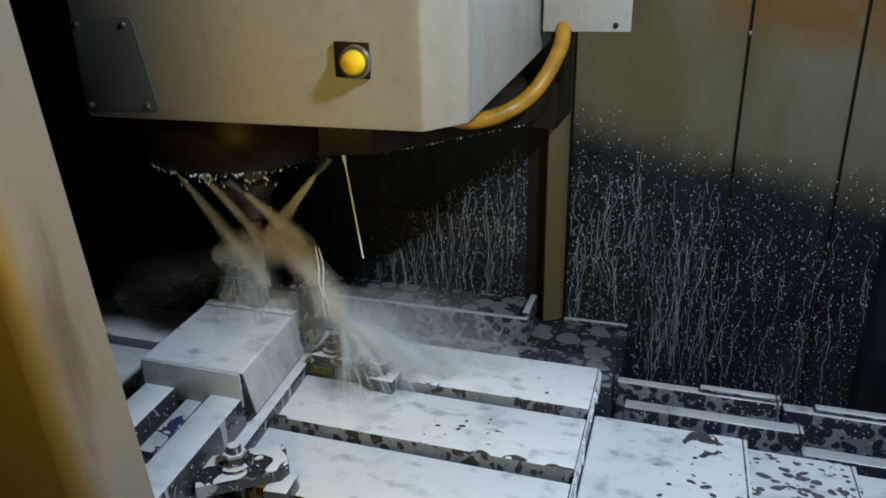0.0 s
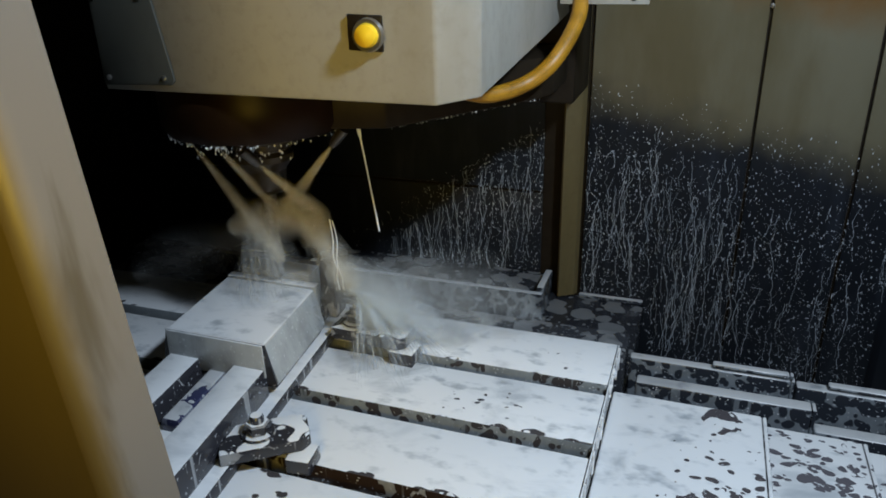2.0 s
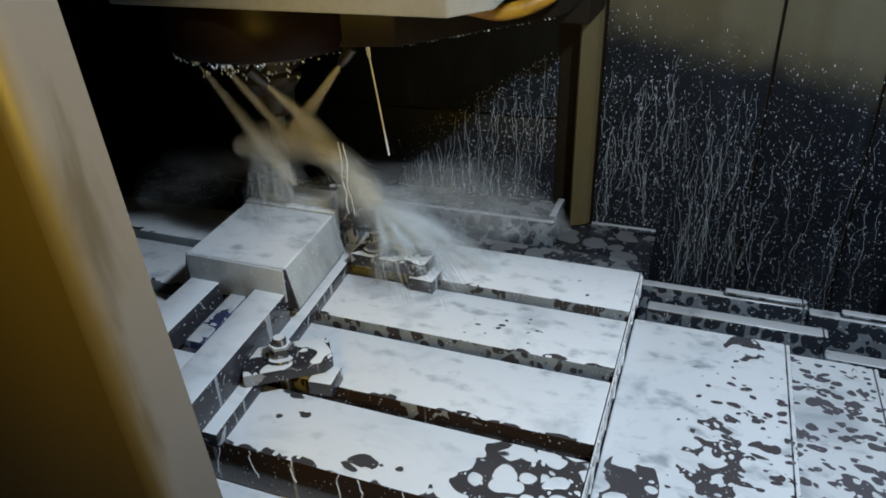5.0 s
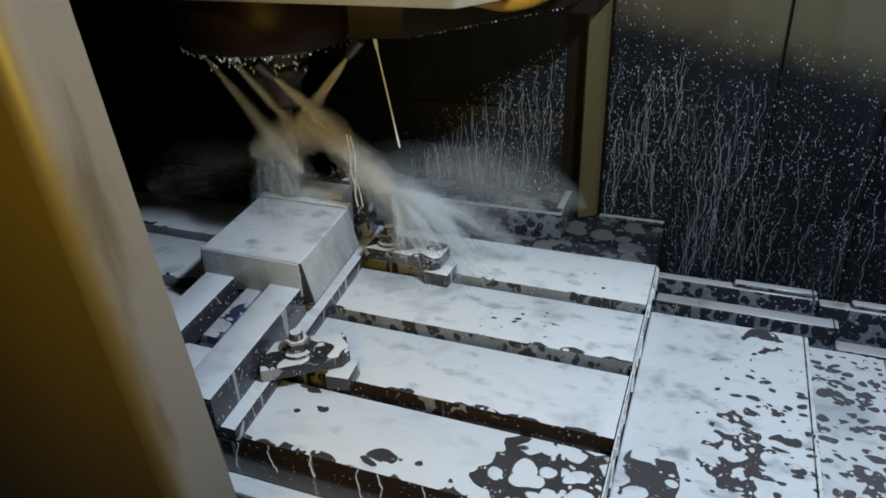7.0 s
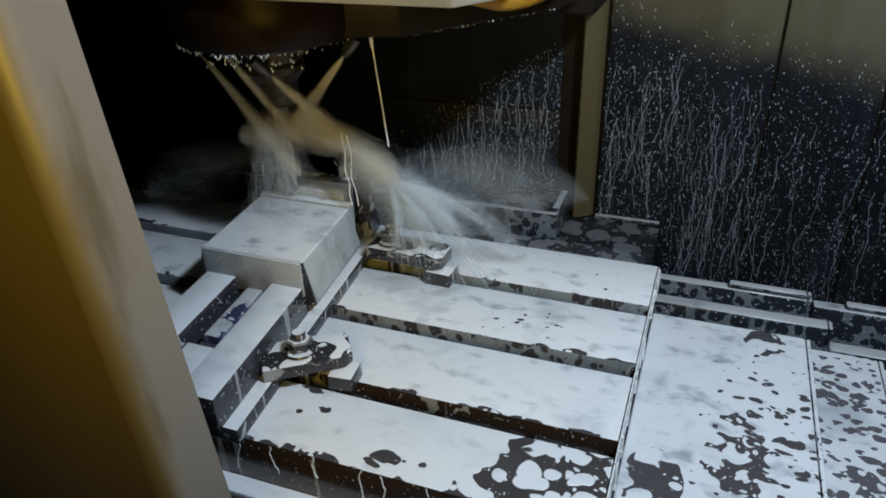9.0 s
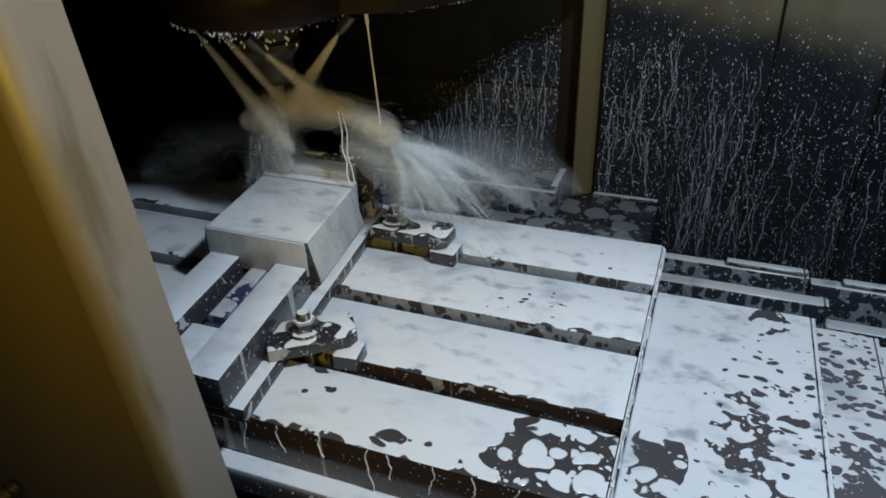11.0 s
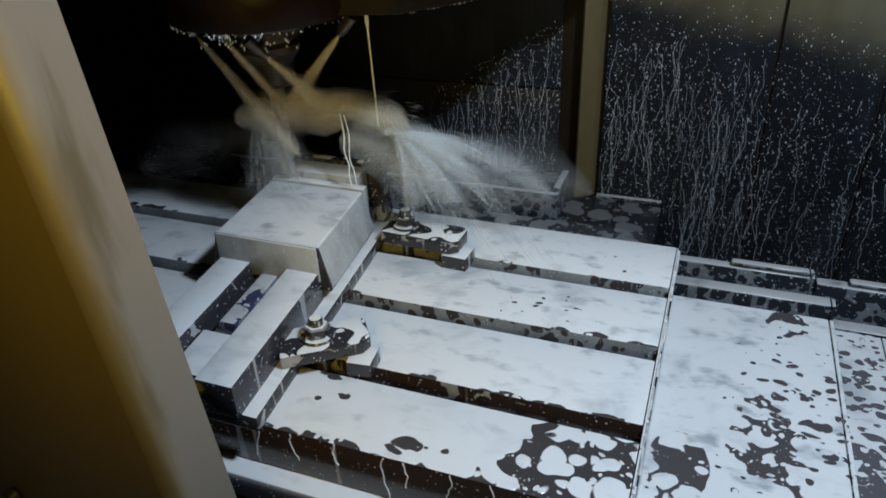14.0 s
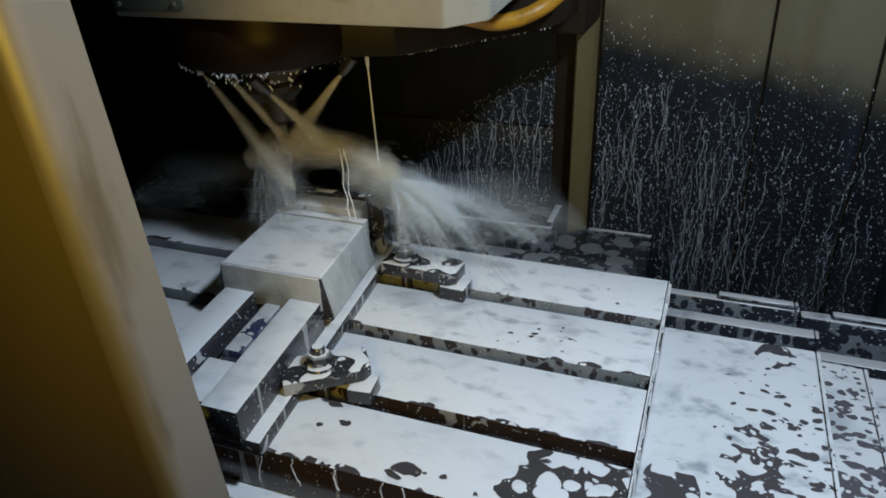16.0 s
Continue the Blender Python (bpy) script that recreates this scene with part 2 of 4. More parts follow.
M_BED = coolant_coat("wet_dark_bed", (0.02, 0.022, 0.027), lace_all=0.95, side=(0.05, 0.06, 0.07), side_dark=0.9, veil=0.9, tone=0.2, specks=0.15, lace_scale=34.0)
M_ENDMILK = coolant_coat("coolant_over_table_end", (0.09, 0.09, 0.095), side=(0.62, 0.64, 0.65), side_dark=0.36)
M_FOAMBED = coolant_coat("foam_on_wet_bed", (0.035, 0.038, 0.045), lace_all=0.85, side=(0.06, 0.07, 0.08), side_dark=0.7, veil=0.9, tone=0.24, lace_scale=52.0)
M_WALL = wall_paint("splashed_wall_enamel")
M_POST = painted("ochre_post_enamel", (0.12, 0.098, 0.046), (0.07, 0.052, 0.02), 0.4)
M_HEAD = painted("cream_head_enamel", (0.315, 0.312, 0.285), (0.22, 0.205, 0.16), 0.4, 0.7)
M_DARKPAINT = painted("dark_grey_plate", (0.040, 0.042, 0.034), (0.028, 0.026, 0.020), 0.7)
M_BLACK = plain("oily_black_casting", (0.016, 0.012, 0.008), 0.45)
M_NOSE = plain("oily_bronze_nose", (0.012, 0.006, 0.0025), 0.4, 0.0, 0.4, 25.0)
M_STEEL = plain("worn_steel", (0.42, 0.41, 0.39), 0.28, 0.9)
M_DARKSTEEL = plain("dark_wet_steel", (0.10, 0.085, 0.07), 0.3, 0.8)
M_YELLOW = plain("yellow_plastic", (0.75, 0.50, 0.02), 0.35, 0.0, 0.15)
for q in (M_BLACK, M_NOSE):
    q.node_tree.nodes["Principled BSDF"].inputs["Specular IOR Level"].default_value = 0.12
M_HOSE = plain("yellow_hose_rubber", (0.36, 0.18, 0.01), 0.45, 0.0, 0.5, 40.0)
M_BLUE = coolant_coat("coolant_on_blue_enamel", (0.035, 0.04, 0.09), lace_all=0.62, side=(0.22, 0.24, 0.32), side_dark=0.6, tone=0.7, veil=0.8, lace_scale=60.0)


def door_enamel(name):
    """Ochre enamel with stains; light on the folded edge is put in as paler colour."""
    m = Mat(name, 0.42)
    pos = m.t.nodes.new("ShaderNodeSeparateXYZ")
    m.link(m.coords(), pos.inputs[0])
    across = m.maths("ADD", pos.outputs[0], m.maths("MULTIPLY", m.maths("SUBTRACT", pos.outputs[2], 0.23), 0.093))
    across = m.maths("ADD", across, m.maths("MULTIPLY", m.maths("SUBTRACT", m.noise(40.0, 3.0, 0.6, (1, 1, 0.3)), 0.5), 0.003))
    edge_light = m.step(across, -0.2390, -0.2325)
    a = m.step(m.noise(9.0, 5.0, 0.65, (1, 1, 0.3)), 0.42, 0.78)
    rub = m.step(m.noise(24.0, 4.0, 0.6, (1, 1, 0.25), 0.4), 0.52, 0.72)
    ochre = m.mix(m.maths("MULTIPLY", a, 0.6), (0.074, 0.058, 0.022), (0.045, 0.037, 0.015))
    pale = m.mix(m.maths("MULTIPLY", rub, 0.75), (0.150, 0.138, 0.120), (0.066, 0.050, 0.022))
    m.colour(m.mix(edge_light, ochre, pale))
    m.bump(m.noise(140.0, 2.0), 0.1, 0.0006)
    return m.m


M_DOOR = door_enamel("edge_lit_ochre_enamel")
M_MILK = Mat("milky_coolant", 0.25, 0.0, MILK).m
M_DROP = Mat("coolant_drops", 0.2, 0.0, (0.58, 0.62, 0.67)).m
M_RUN = Mat("thin_coolant_runs", 0.3, 0.0, (0.34, 0.38, 0.42)).m
# one milky coolant, tinted warm or cool to paint in each lamp's light
M_SPRAY = spray_stuff("cool_lit_spray", 0.20, (0.80, 0.86, 0.90))
M_MIST = spray_stuff("coolant_mist", 0.16)
M_JETSKIN = spray_stuff("warm_lit_jet_skin", 0.050, (0.84, 0.80, 0.66), ragged=0.6)
M_HAZE2 = spray_stuff("cool_lit_haze", 0.015, (0.80, 0.86, 0.90), ragged=0.7)
M_HAZE = spray_stuff("faint_haze", 0.007, ragged=1.2)
M_FOG = spray_stuff("warm_lit_dense_skin", 0.043, (0.84, 0.80, 0.68), ragged=0.9)
M_THINFOG = spray_stuff("cool_lit_thin_skin", 0.036, (0.80, 0.86, 0.90), ragged=0.9)


# ---------------------------------------------------------------- mesh helpers
def add_box(bm, x0, x1, y0, y1, z0, z1, bevel=0.0, seg=2):
    r = bmesh.ops.create_cube(bm, size=1.0)
    vs = r["verts"]
    bmesh.ops.scale(bm, vec=(x1 - x0, y1 - y0, z1 - z0), verts=vs)
    bmesh.ops.translate(bm, vec=((x0 + x1) / 2, (y0 + y1) / 2, (z0 + z1) / 2), verts=vs)
    if bevel:
        es = list({e for v in vs for e in v.link_edges})
        bmesh.ops.bevel(bm, geom=es, offset=bevel, segments=seg, affect="EDGES", profile=0.5)
    return bm


def box(x0, x1, y0, y1, z0, z1, bevel=0.0, seg=2):
    return add_box(bmesh.new(), x0, x1, y0, y1, z0, z1, bevel, seg)


def prism(points, axis, lo, hi, bevel=0.0, shift=None):
    """A closed outline in two axes, drawn out along the third."""
    bm = bmesh.new()
    def at(p, h):
        a, b = p
        return {"x": (h, a, b), "y": (a, h, b), "z": (a, b, h)}[axis]
    lov = [bm.verts.new(at(p, lo)) for p in points]
    hiv = [bm.verts.new(at(p, hi)) for p in points]
    if shift:
        for v in lov + hiv:
            v.co = Vector(shift(v.co))
    bm.faces.new(lov[::-1]), bm.faces.new(hiv)
    n = len(points)
    for i in range(n):
        bm.faces.new((lov[i], lov[(i + 1) % n], hiv[(i + 1) % n], hiv[i]))
    bmesh.ops.recalc_face_normals(bm, faces=bm.faces)
    if bevel:
        bmesh.ops.bevel(bm, geom=list(bm.edges), offset=bevel, segments=2, affect="EDGES", profile=0.5)
    return bm


def lathe(profile, n=32, centre=(0, 0)):
    """Rings of (radius, z) round the z axis."""
    bm = bmesh.new()
    rings = []
    for r, z in profile:
        rings.append([bm.verts.new((centre[0] + r * math.cos(2 * math.pi * i / n), centre[1] + r * math.sin(2 * math.pi * i / n), z)) for i in range(n)])
    for a, b in zip(rings, rings[1:]):
        for i in range(n):
            bm.faces.new((a[i], a[(i + 1) % n], b[(i + 1) % n], b[i]))
    bm.faces.new(rings[0][::-1]), bm.faces.new(rings[-1])
    bmesh.ops.recalc_face_normals(bm, faces=bm.faces)
    return bm


def tube(points, radii, n=8, bm=None):
    bm = bm or bmesh.new()
    pts = [Vector(p) for p in points]
    rings = []
    for i, p in enumerate(pts):
        d = (pts[min(i + 1, len(pts) - 1)] - pts[max(i - 1, 0)]).normalized()
        s = d.cross(Vector((0.31, 0.9, 0.2))).normalized()
        u = s.cross(d)
        r = radii[i] if isinstance(radii, (list, tuple)) else radii
        rings.append([bm.verts.new(p + (s * math.cos(2 * math.pi * k / n) + u * math.sin(2 * math.pi * k / n)) * r) for k in range(n)])
    for a, b in zip(rings, rings[1:]):
        for k in range(n):
            bm.faces.new((a[k], a[(k + 1) % n], b[(k + 1) % n], b[k]))
    bm.faces.new(rings[0][::-1]), bm.faces.new(rings[-1])
    return bm


def smooth_line(points, steps=8):
    """A Catmull-Rom line through the points."""
    p = [Vector(q) for q in points]
    p = [p[0] * 2 - p[1]] + p + [p[-1] * 2 - p[-2]]
    out = []
    for i in range(1, len(p) - 2):
        for k in range(steps):
            t = k / steps
            out.append(0.5 * (2 * p[i] + (p[i + 1] - p[i - 1]) * t + (2 * p[i - 1] - 5 * p[i] + 4 * p[i + 1] - p[i + 2]) * t * t + (3 * p[i] - p[i - 1] - 3 * p[i + 1] + p[i + 2]) * t ** 3))
    return out + [p[-2]]


def mesh_of(name, bm, material, smooth=30):
    me = bpy.data.meshes.new(name)
    bm.to_mesh(me)
    bm.free()
    me.materials.append(material)
    if smooth:
        me.shade_smooth()
        me.set_sharp_from_angle(angle=radians(smooth))
    return me


def part(name, bm, material, parent, label="", smooth=30):
    ob = new(name, mesh_of(name, bm, material, smooth))
    ob.parent = parent
    if label:
        ob["label"] = label
    return ob


def thing(name, bm, material, label, category, kind="", group="", smooth=30):
    return tagged(new(name, mesh_of(name, bm, material, smooth)), label, category, group, kind)


def empty(name, label, category, at=None, group="", kind=""):
    ob = tagged(new(name), label, category, group, kind)
    ob.empty_display_size = 0.02
    if at:
        ob.matrix_world = at
    return ob


def raw(name, verts, faces, material, label, category, kind="stuff", parent=None):
    me = bpy.data.meshes.new(name)
    me.from_pydata(verts, [], faces)
    me.materials.append(material)
    ob = new(name, me)
    if parent:
        ob.parent = parent
        if kind:
            ob["kind"] = kind
        if label:
            ob["label"] = label
        return ob
    return tagged(ob, label, category, "", kind)


# ---------------------------------------------------------------- enclosure
def panel(name, x0, x1, z0, z1, y, material, bevel=0.002, parent=None):
    return part(name, box(x0, x1, y, y + 0.004, z0, z1, bevel), material, parent)


WALL_Y = 0.30
wall_back = tagged(new("wall_back", mesh_of("wall_back", box(-0.95, 0.75, WALL_Y + 0.006, WALL_Y + 0.03, -0.30, 1.3), M_BLACK, 0)), "dark back wall of the machine enclosure", "wall", "", "structure")
# black backing stays bare left of the post, as painted shade in that gap
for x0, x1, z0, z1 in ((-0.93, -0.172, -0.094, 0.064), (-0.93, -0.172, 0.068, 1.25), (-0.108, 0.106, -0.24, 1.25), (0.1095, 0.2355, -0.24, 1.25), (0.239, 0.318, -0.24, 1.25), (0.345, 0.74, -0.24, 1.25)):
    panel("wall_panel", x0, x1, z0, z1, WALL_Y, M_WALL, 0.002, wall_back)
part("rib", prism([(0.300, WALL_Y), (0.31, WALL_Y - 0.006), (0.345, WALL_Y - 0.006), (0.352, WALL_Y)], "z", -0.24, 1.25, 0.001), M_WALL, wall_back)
part("screw", lathe([(0.003, 0), (0.003, 0.0015), (0.0012, 0.0025)], 10), M_STEEL, wall_back).matrix_world = pose(0.108, WALL_Y, 0.335, 90)
post = thing("trim_post", prism([(-0.141, WALL_Y), (-0.141, WALL_Y - 0.018), (-0.138, WALL_Y - 0.021), (-0.118, WALL_Y - 0.008), (-0.112, WALL_Y)], "z", -0.094, 1.25, 0.0015), M_POST, "ochre folded sheet-metal post on the back wall", "post", "structure")
thing("wall_right", box(0.74, 0.78, -1.3, 0.33, -0.30, 1.3), M_POST, "ochre sheet-metal side wall", "wall", "structure")
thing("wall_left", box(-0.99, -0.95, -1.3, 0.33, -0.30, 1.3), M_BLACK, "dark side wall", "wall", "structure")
thing("ceiling", box(-0.99, 0.78, -1.3, 0.33, 1.3, 1.34), M_POST, "ochre sheet-metal roof of the enclosure", "ceiling", "structure")
thing("floor", box(-0.99, 0.78, -1.3, 0.33, -0.34, -0.30), M_BED, "dark wet chip tray floor", "floor", "structure")

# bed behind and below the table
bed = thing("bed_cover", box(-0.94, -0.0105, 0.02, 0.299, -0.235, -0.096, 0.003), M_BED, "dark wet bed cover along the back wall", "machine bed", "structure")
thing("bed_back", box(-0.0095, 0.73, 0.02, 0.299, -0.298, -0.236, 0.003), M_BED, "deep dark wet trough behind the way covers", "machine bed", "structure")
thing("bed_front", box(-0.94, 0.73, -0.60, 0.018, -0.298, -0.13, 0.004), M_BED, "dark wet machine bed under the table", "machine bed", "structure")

# lip with a return at its end, lying on the bed before the wall
lip = empty("drip_ledge", "dark drip ledge with milky coolant on its rim", "ledge")
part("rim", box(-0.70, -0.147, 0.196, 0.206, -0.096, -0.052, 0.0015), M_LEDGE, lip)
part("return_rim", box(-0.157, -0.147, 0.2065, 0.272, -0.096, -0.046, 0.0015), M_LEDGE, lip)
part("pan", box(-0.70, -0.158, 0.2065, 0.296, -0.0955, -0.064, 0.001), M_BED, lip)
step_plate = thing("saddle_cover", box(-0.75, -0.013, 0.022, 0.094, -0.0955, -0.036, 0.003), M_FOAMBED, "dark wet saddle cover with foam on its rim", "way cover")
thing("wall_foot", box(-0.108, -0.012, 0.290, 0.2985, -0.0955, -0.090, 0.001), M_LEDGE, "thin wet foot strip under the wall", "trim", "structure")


def way_cover(name, x0, x1, y0, y1, z0, z1, material, label):
    """A folded cover: its sheet, and a wiper strip let into the end."""
    ob = empty(name, label, "way cover", pose((x0 + x1) / 2, (y0 + y1) / 2, z0), "way covers")
    w, d = (x1 - x0) / 2, (y1 - y0) / 2
    part("sheet", box(-w, w - 0.0041, -d, d, 0, z1 - z0, 0.003, 3), material, ob)
    part("wiper", box(w - 0.004, w, -d + 0.001, d - 0.001, 0, z1 - z0 - 0.0004, 0.0015), material, ob)
    return ob


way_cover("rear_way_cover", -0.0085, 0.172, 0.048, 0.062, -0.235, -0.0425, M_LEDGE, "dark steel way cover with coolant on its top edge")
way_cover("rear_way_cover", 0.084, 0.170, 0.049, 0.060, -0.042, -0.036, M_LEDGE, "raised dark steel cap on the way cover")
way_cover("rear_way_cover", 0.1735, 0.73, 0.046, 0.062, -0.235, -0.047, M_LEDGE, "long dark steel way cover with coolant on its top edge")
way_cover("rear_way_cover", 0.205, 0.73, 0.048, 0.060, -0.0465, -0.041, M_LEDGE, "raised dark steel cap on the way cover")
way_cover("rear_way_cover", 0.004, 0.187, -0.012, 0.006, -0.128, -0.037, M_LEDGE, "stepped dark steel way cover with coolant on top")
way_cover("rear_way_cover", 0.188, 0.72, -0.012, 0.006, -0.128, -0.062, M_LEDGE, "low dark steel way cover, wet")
way_cover("front_way_cover", 0.10, 0.228, -0.56, -0.046, -0.128, -0.041, M_COVER2, "flat steel way cover with broken foam")
way_cover("front_way_cover", 0.2285, 0.72, -0.56, -0.048, -0.128, -0.049, M_COVER2, "lowest flat steel way cover with broken foam")


# ---------------------------------------------------------------- spindle head
def build_head():
    head = empty("spindle_head", "cream-painted milling spindle head with a dark cover plate", "machine head")
    rake = lambda v: (v[0], v[1], v[2] + (0.09 * (v[1] + 0.2) if v[2] < 0.4 else 0))
    shell = part("shell", prism([(-0.473, -0.2), (-0.153, -0.2), (-0.125, -0.172), (-0.122, 0.06), (-0.122, 0.18), (-0.473, 0.18)], "z", 0.301, 1.0, 0.0025, rake), M_HEAD, head)
    plate = part("cover_plate", prism([(-0.470, 0.306), (-0.397, 0.308), (-0.393, 0.312), (-0.405, 0.382), (-0.409, 0.387), (-0.466, 0.388), (-0.470, 0.384)], "y", -0.2035, -0.2005, 0.0008), M_DARKPAINT, head, "dark grey screwed cover plate")
    for x, z in ((-0.463, 0.381), (-0.415, 0.381), (-0.463, 0.313), (-0.403, 0.314)):
        part("screw", lathe([(0.0025, 0), (0.0025, 0.001), (0.001, 0.002)], 10), M_STEEL, plate).matrix_world = pose(x, -0.2035, z, 90)
    noz = part("nozzle_base", prism([(-0.223, 0.342), (-0.194, 0.341), (-0.194, 0.368), (-0.223, 0.369)], "y", -0.2035, -0.2005, 0.001), M_BLACK, head, "black square nozzle base")
    part("ring", lathe([(0.0125, 0), (0.013, 0.002), (0.012, 0.005), (0.0098, 0.005)], 24), M_STEEL, noz).matrix_world = pose(-0.2045, -0.2035, 0.354, 90)
    part("cap", lathe([(0.0088, 0), (0.0094, 0.006), (0.0082, 0.0095), (0.0045, 0.0115), (0.001, 0.012)], 24), M_YELLOW, noz, "yellow plastic cap").matrix_world = pose(-0.2045, -0.2035, 0.354, 90)
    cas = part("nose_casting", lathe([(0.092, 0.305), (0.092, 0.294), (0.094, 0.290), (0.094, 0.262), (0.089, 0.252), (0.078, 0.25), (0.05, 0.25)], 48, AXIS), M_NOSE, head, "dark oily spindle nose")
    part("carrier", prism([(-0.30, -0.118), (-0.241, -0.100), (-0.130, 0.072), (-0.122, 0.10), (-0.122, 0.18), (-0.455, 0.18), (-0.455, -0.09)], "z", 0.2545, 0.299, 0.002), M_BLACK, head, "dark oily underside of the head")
    part("nose_face", lathe([(0.06, 0.2505), (0.058, 0.244), (0.04, 0.242), (0.034, 0.236)], 40, AXIS), M_DARKSTEEL, head)
    for (x, y, z), (tx, ty, tz) in JETS:
        d = (Vector((tx, ty, tz)) - Vector((x, y, z))).normalized()
        e = Vector((x, y, z))
        part("jet_nozzle", tube([e - d * 0.022, e - d * 0.006, e], [0.0055, 0.005, 0.0032], 12), M_DARKSTEEL, head)
    part("drip_nozzle", tube([(-0.297, -0.05, 0.262), (-0.297, -0.05, 0.249)], [0.004, 0.003], 10), M_DARKSTEEL, head)
    return head


AXIS = (-0.382, -0.10)
JETS = [((-0.437, -0.139, 0.236), (-0.378, -0.118, 0.135)), ((-0.398, -0.150, 0.238), (-0.372, -0.11, 0.165)), ((-0.352, -0.154, 0.226), (-0.330, -0.12, 0.180)), ((-0.298, -0.107, 0.236), (-0.352, -0.11, 0.172))]
head = build_head()
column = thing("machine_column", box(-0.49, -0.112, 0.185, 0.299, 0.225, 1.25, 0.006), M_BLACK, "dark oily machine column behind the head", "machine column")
bracket = empty("hose_bracket", "cream sheet-metal hose bracket beside the head", "bracket")
part("plate", box(-0.118, -0.024, 0.10, 0.103, 0.352, 0.62, 0.0008), M_HEAD, bracket)
part("screw", lathe([(0.003, 0), (0.003, 0.001), (0.0012, 0.002)], 10), M_BLACK, bracket).matrix_world = pose(-0.040, 0.10, 0.3585, 90)
part("arm", box(-0.1215, -0.100, 0.1035, 0.15, 0.40, 0.44, 0.001), M_HEAD, bracket)
hose = thing("hose", tube(smooth_line([(-0.100, 0.13, 0.42), (-0.100, 0.122, 0.375), (-0.095, 0.085, 0.340), (-0.110, 0.045, 0.302), (-0.136, 0.028, 0.279), (-0.165, -0.004, 0.272), (-0.190, -0.03, 0.280), (-0.22, -0.05, 0.29)]), 0.0085, 14), M_HOSE, "yellow rubber hose looped under the head", "hose")

tool = empty("milling_tool", "spinning steel tool holder with an end mill", "cutting tool", pose(AXIS[0], AXIS[1], 0))
part("holder", lathe([(0.024, 0.242), (0.030, 0.236), (0.030, 0.228), (0.026, 0.226), (0.030, 0.222), (0.030, 0.216), (0.022, 0.205), (0.020, 0.185), (0.016, 0.18)], 32), M_DARKSTEEL, tool)


def end_mill():
    bm = bmesh.new()
    n, levels = 16, 24
    rings = []
    for k in range(levels + 1):
        z = 0.18 - 0.098 * k / levels
        tw = 5.0 * k / levels
        cut = 0.0 if k < 8 else 0.35
        rings.append([bm.verts.new((0.008 * (1 - cut * (0.5 + 0.5 * math.cos(4 * a))) * math.cos(a + tw), 0.008 * (1 - cut * (0.5 + 0.5 * math.cos(4 * a))) * math.sin(a + tw), z)) for a in [2 * math.pi * i / n for i in range(n)]])
    for a, b in zip(rings, rings[1:]):
        for i in range(n):
            bm.faces.new((a[i], a[(i + 1) % n], b[(i + 1) % n], b[i]))
    bm.faces.new(rings[-1])
    return bm


part("end_mill", end_mill(), M_STEEL, tool)


# ---------------------------------------------------------------- the moving table
def build_table():
    table = empty("work_table", "cast-iron slotted machine table flooded with milky coolant", "machine table")
    for y0, y1 in ((-0.084, 0.0), (-0.184, -0.102), (-0.284, -0.202), (-0.376, -0.302)):
        part("slot_bar", box(-0.78, 0.0, y0, y1, -0.044 if y1 < -0.3 else -0.028, 0.0, 0.0015), M_FRONTBAR if y1 < -0.3 else M_STRIPDARK if y1 < -0.2 else M_STRIP, table)
    part("end_strip", box(0.0004, 0.0018, -0.376, 0.0, -0.030, -0.0008, 0.0005), M_ENDMILK, table, "coolant-white table end")
    part("body", box(-0.779, -0.001, -0.3015, -0.001, -0.044, -0.0285, 0.001), M_BODY, table, "dark brown wet table casting")
    part("trough", prism([(-0.376, -0.0445), (-0.392, -0.0445), (-0.396, -0.050), (-0.398, -0.062), (-0.376, -0.075), (-0.01, -0.075), (-0.01, -0.0445)], "x", -0.78, -0.002, 0.001), M_VISE, table)
    part("saddle", box(-0.70, -0.02, -0.36, -0.03, -0.1285, -0.0755, 0.003), M_BODY, table)
    return table


def skew(bm):
    """The vise leans a little off the table's axis along its length."""
    for q in bm.verts:
        q.co.x -= 0.105 * q.co.y
    return bm


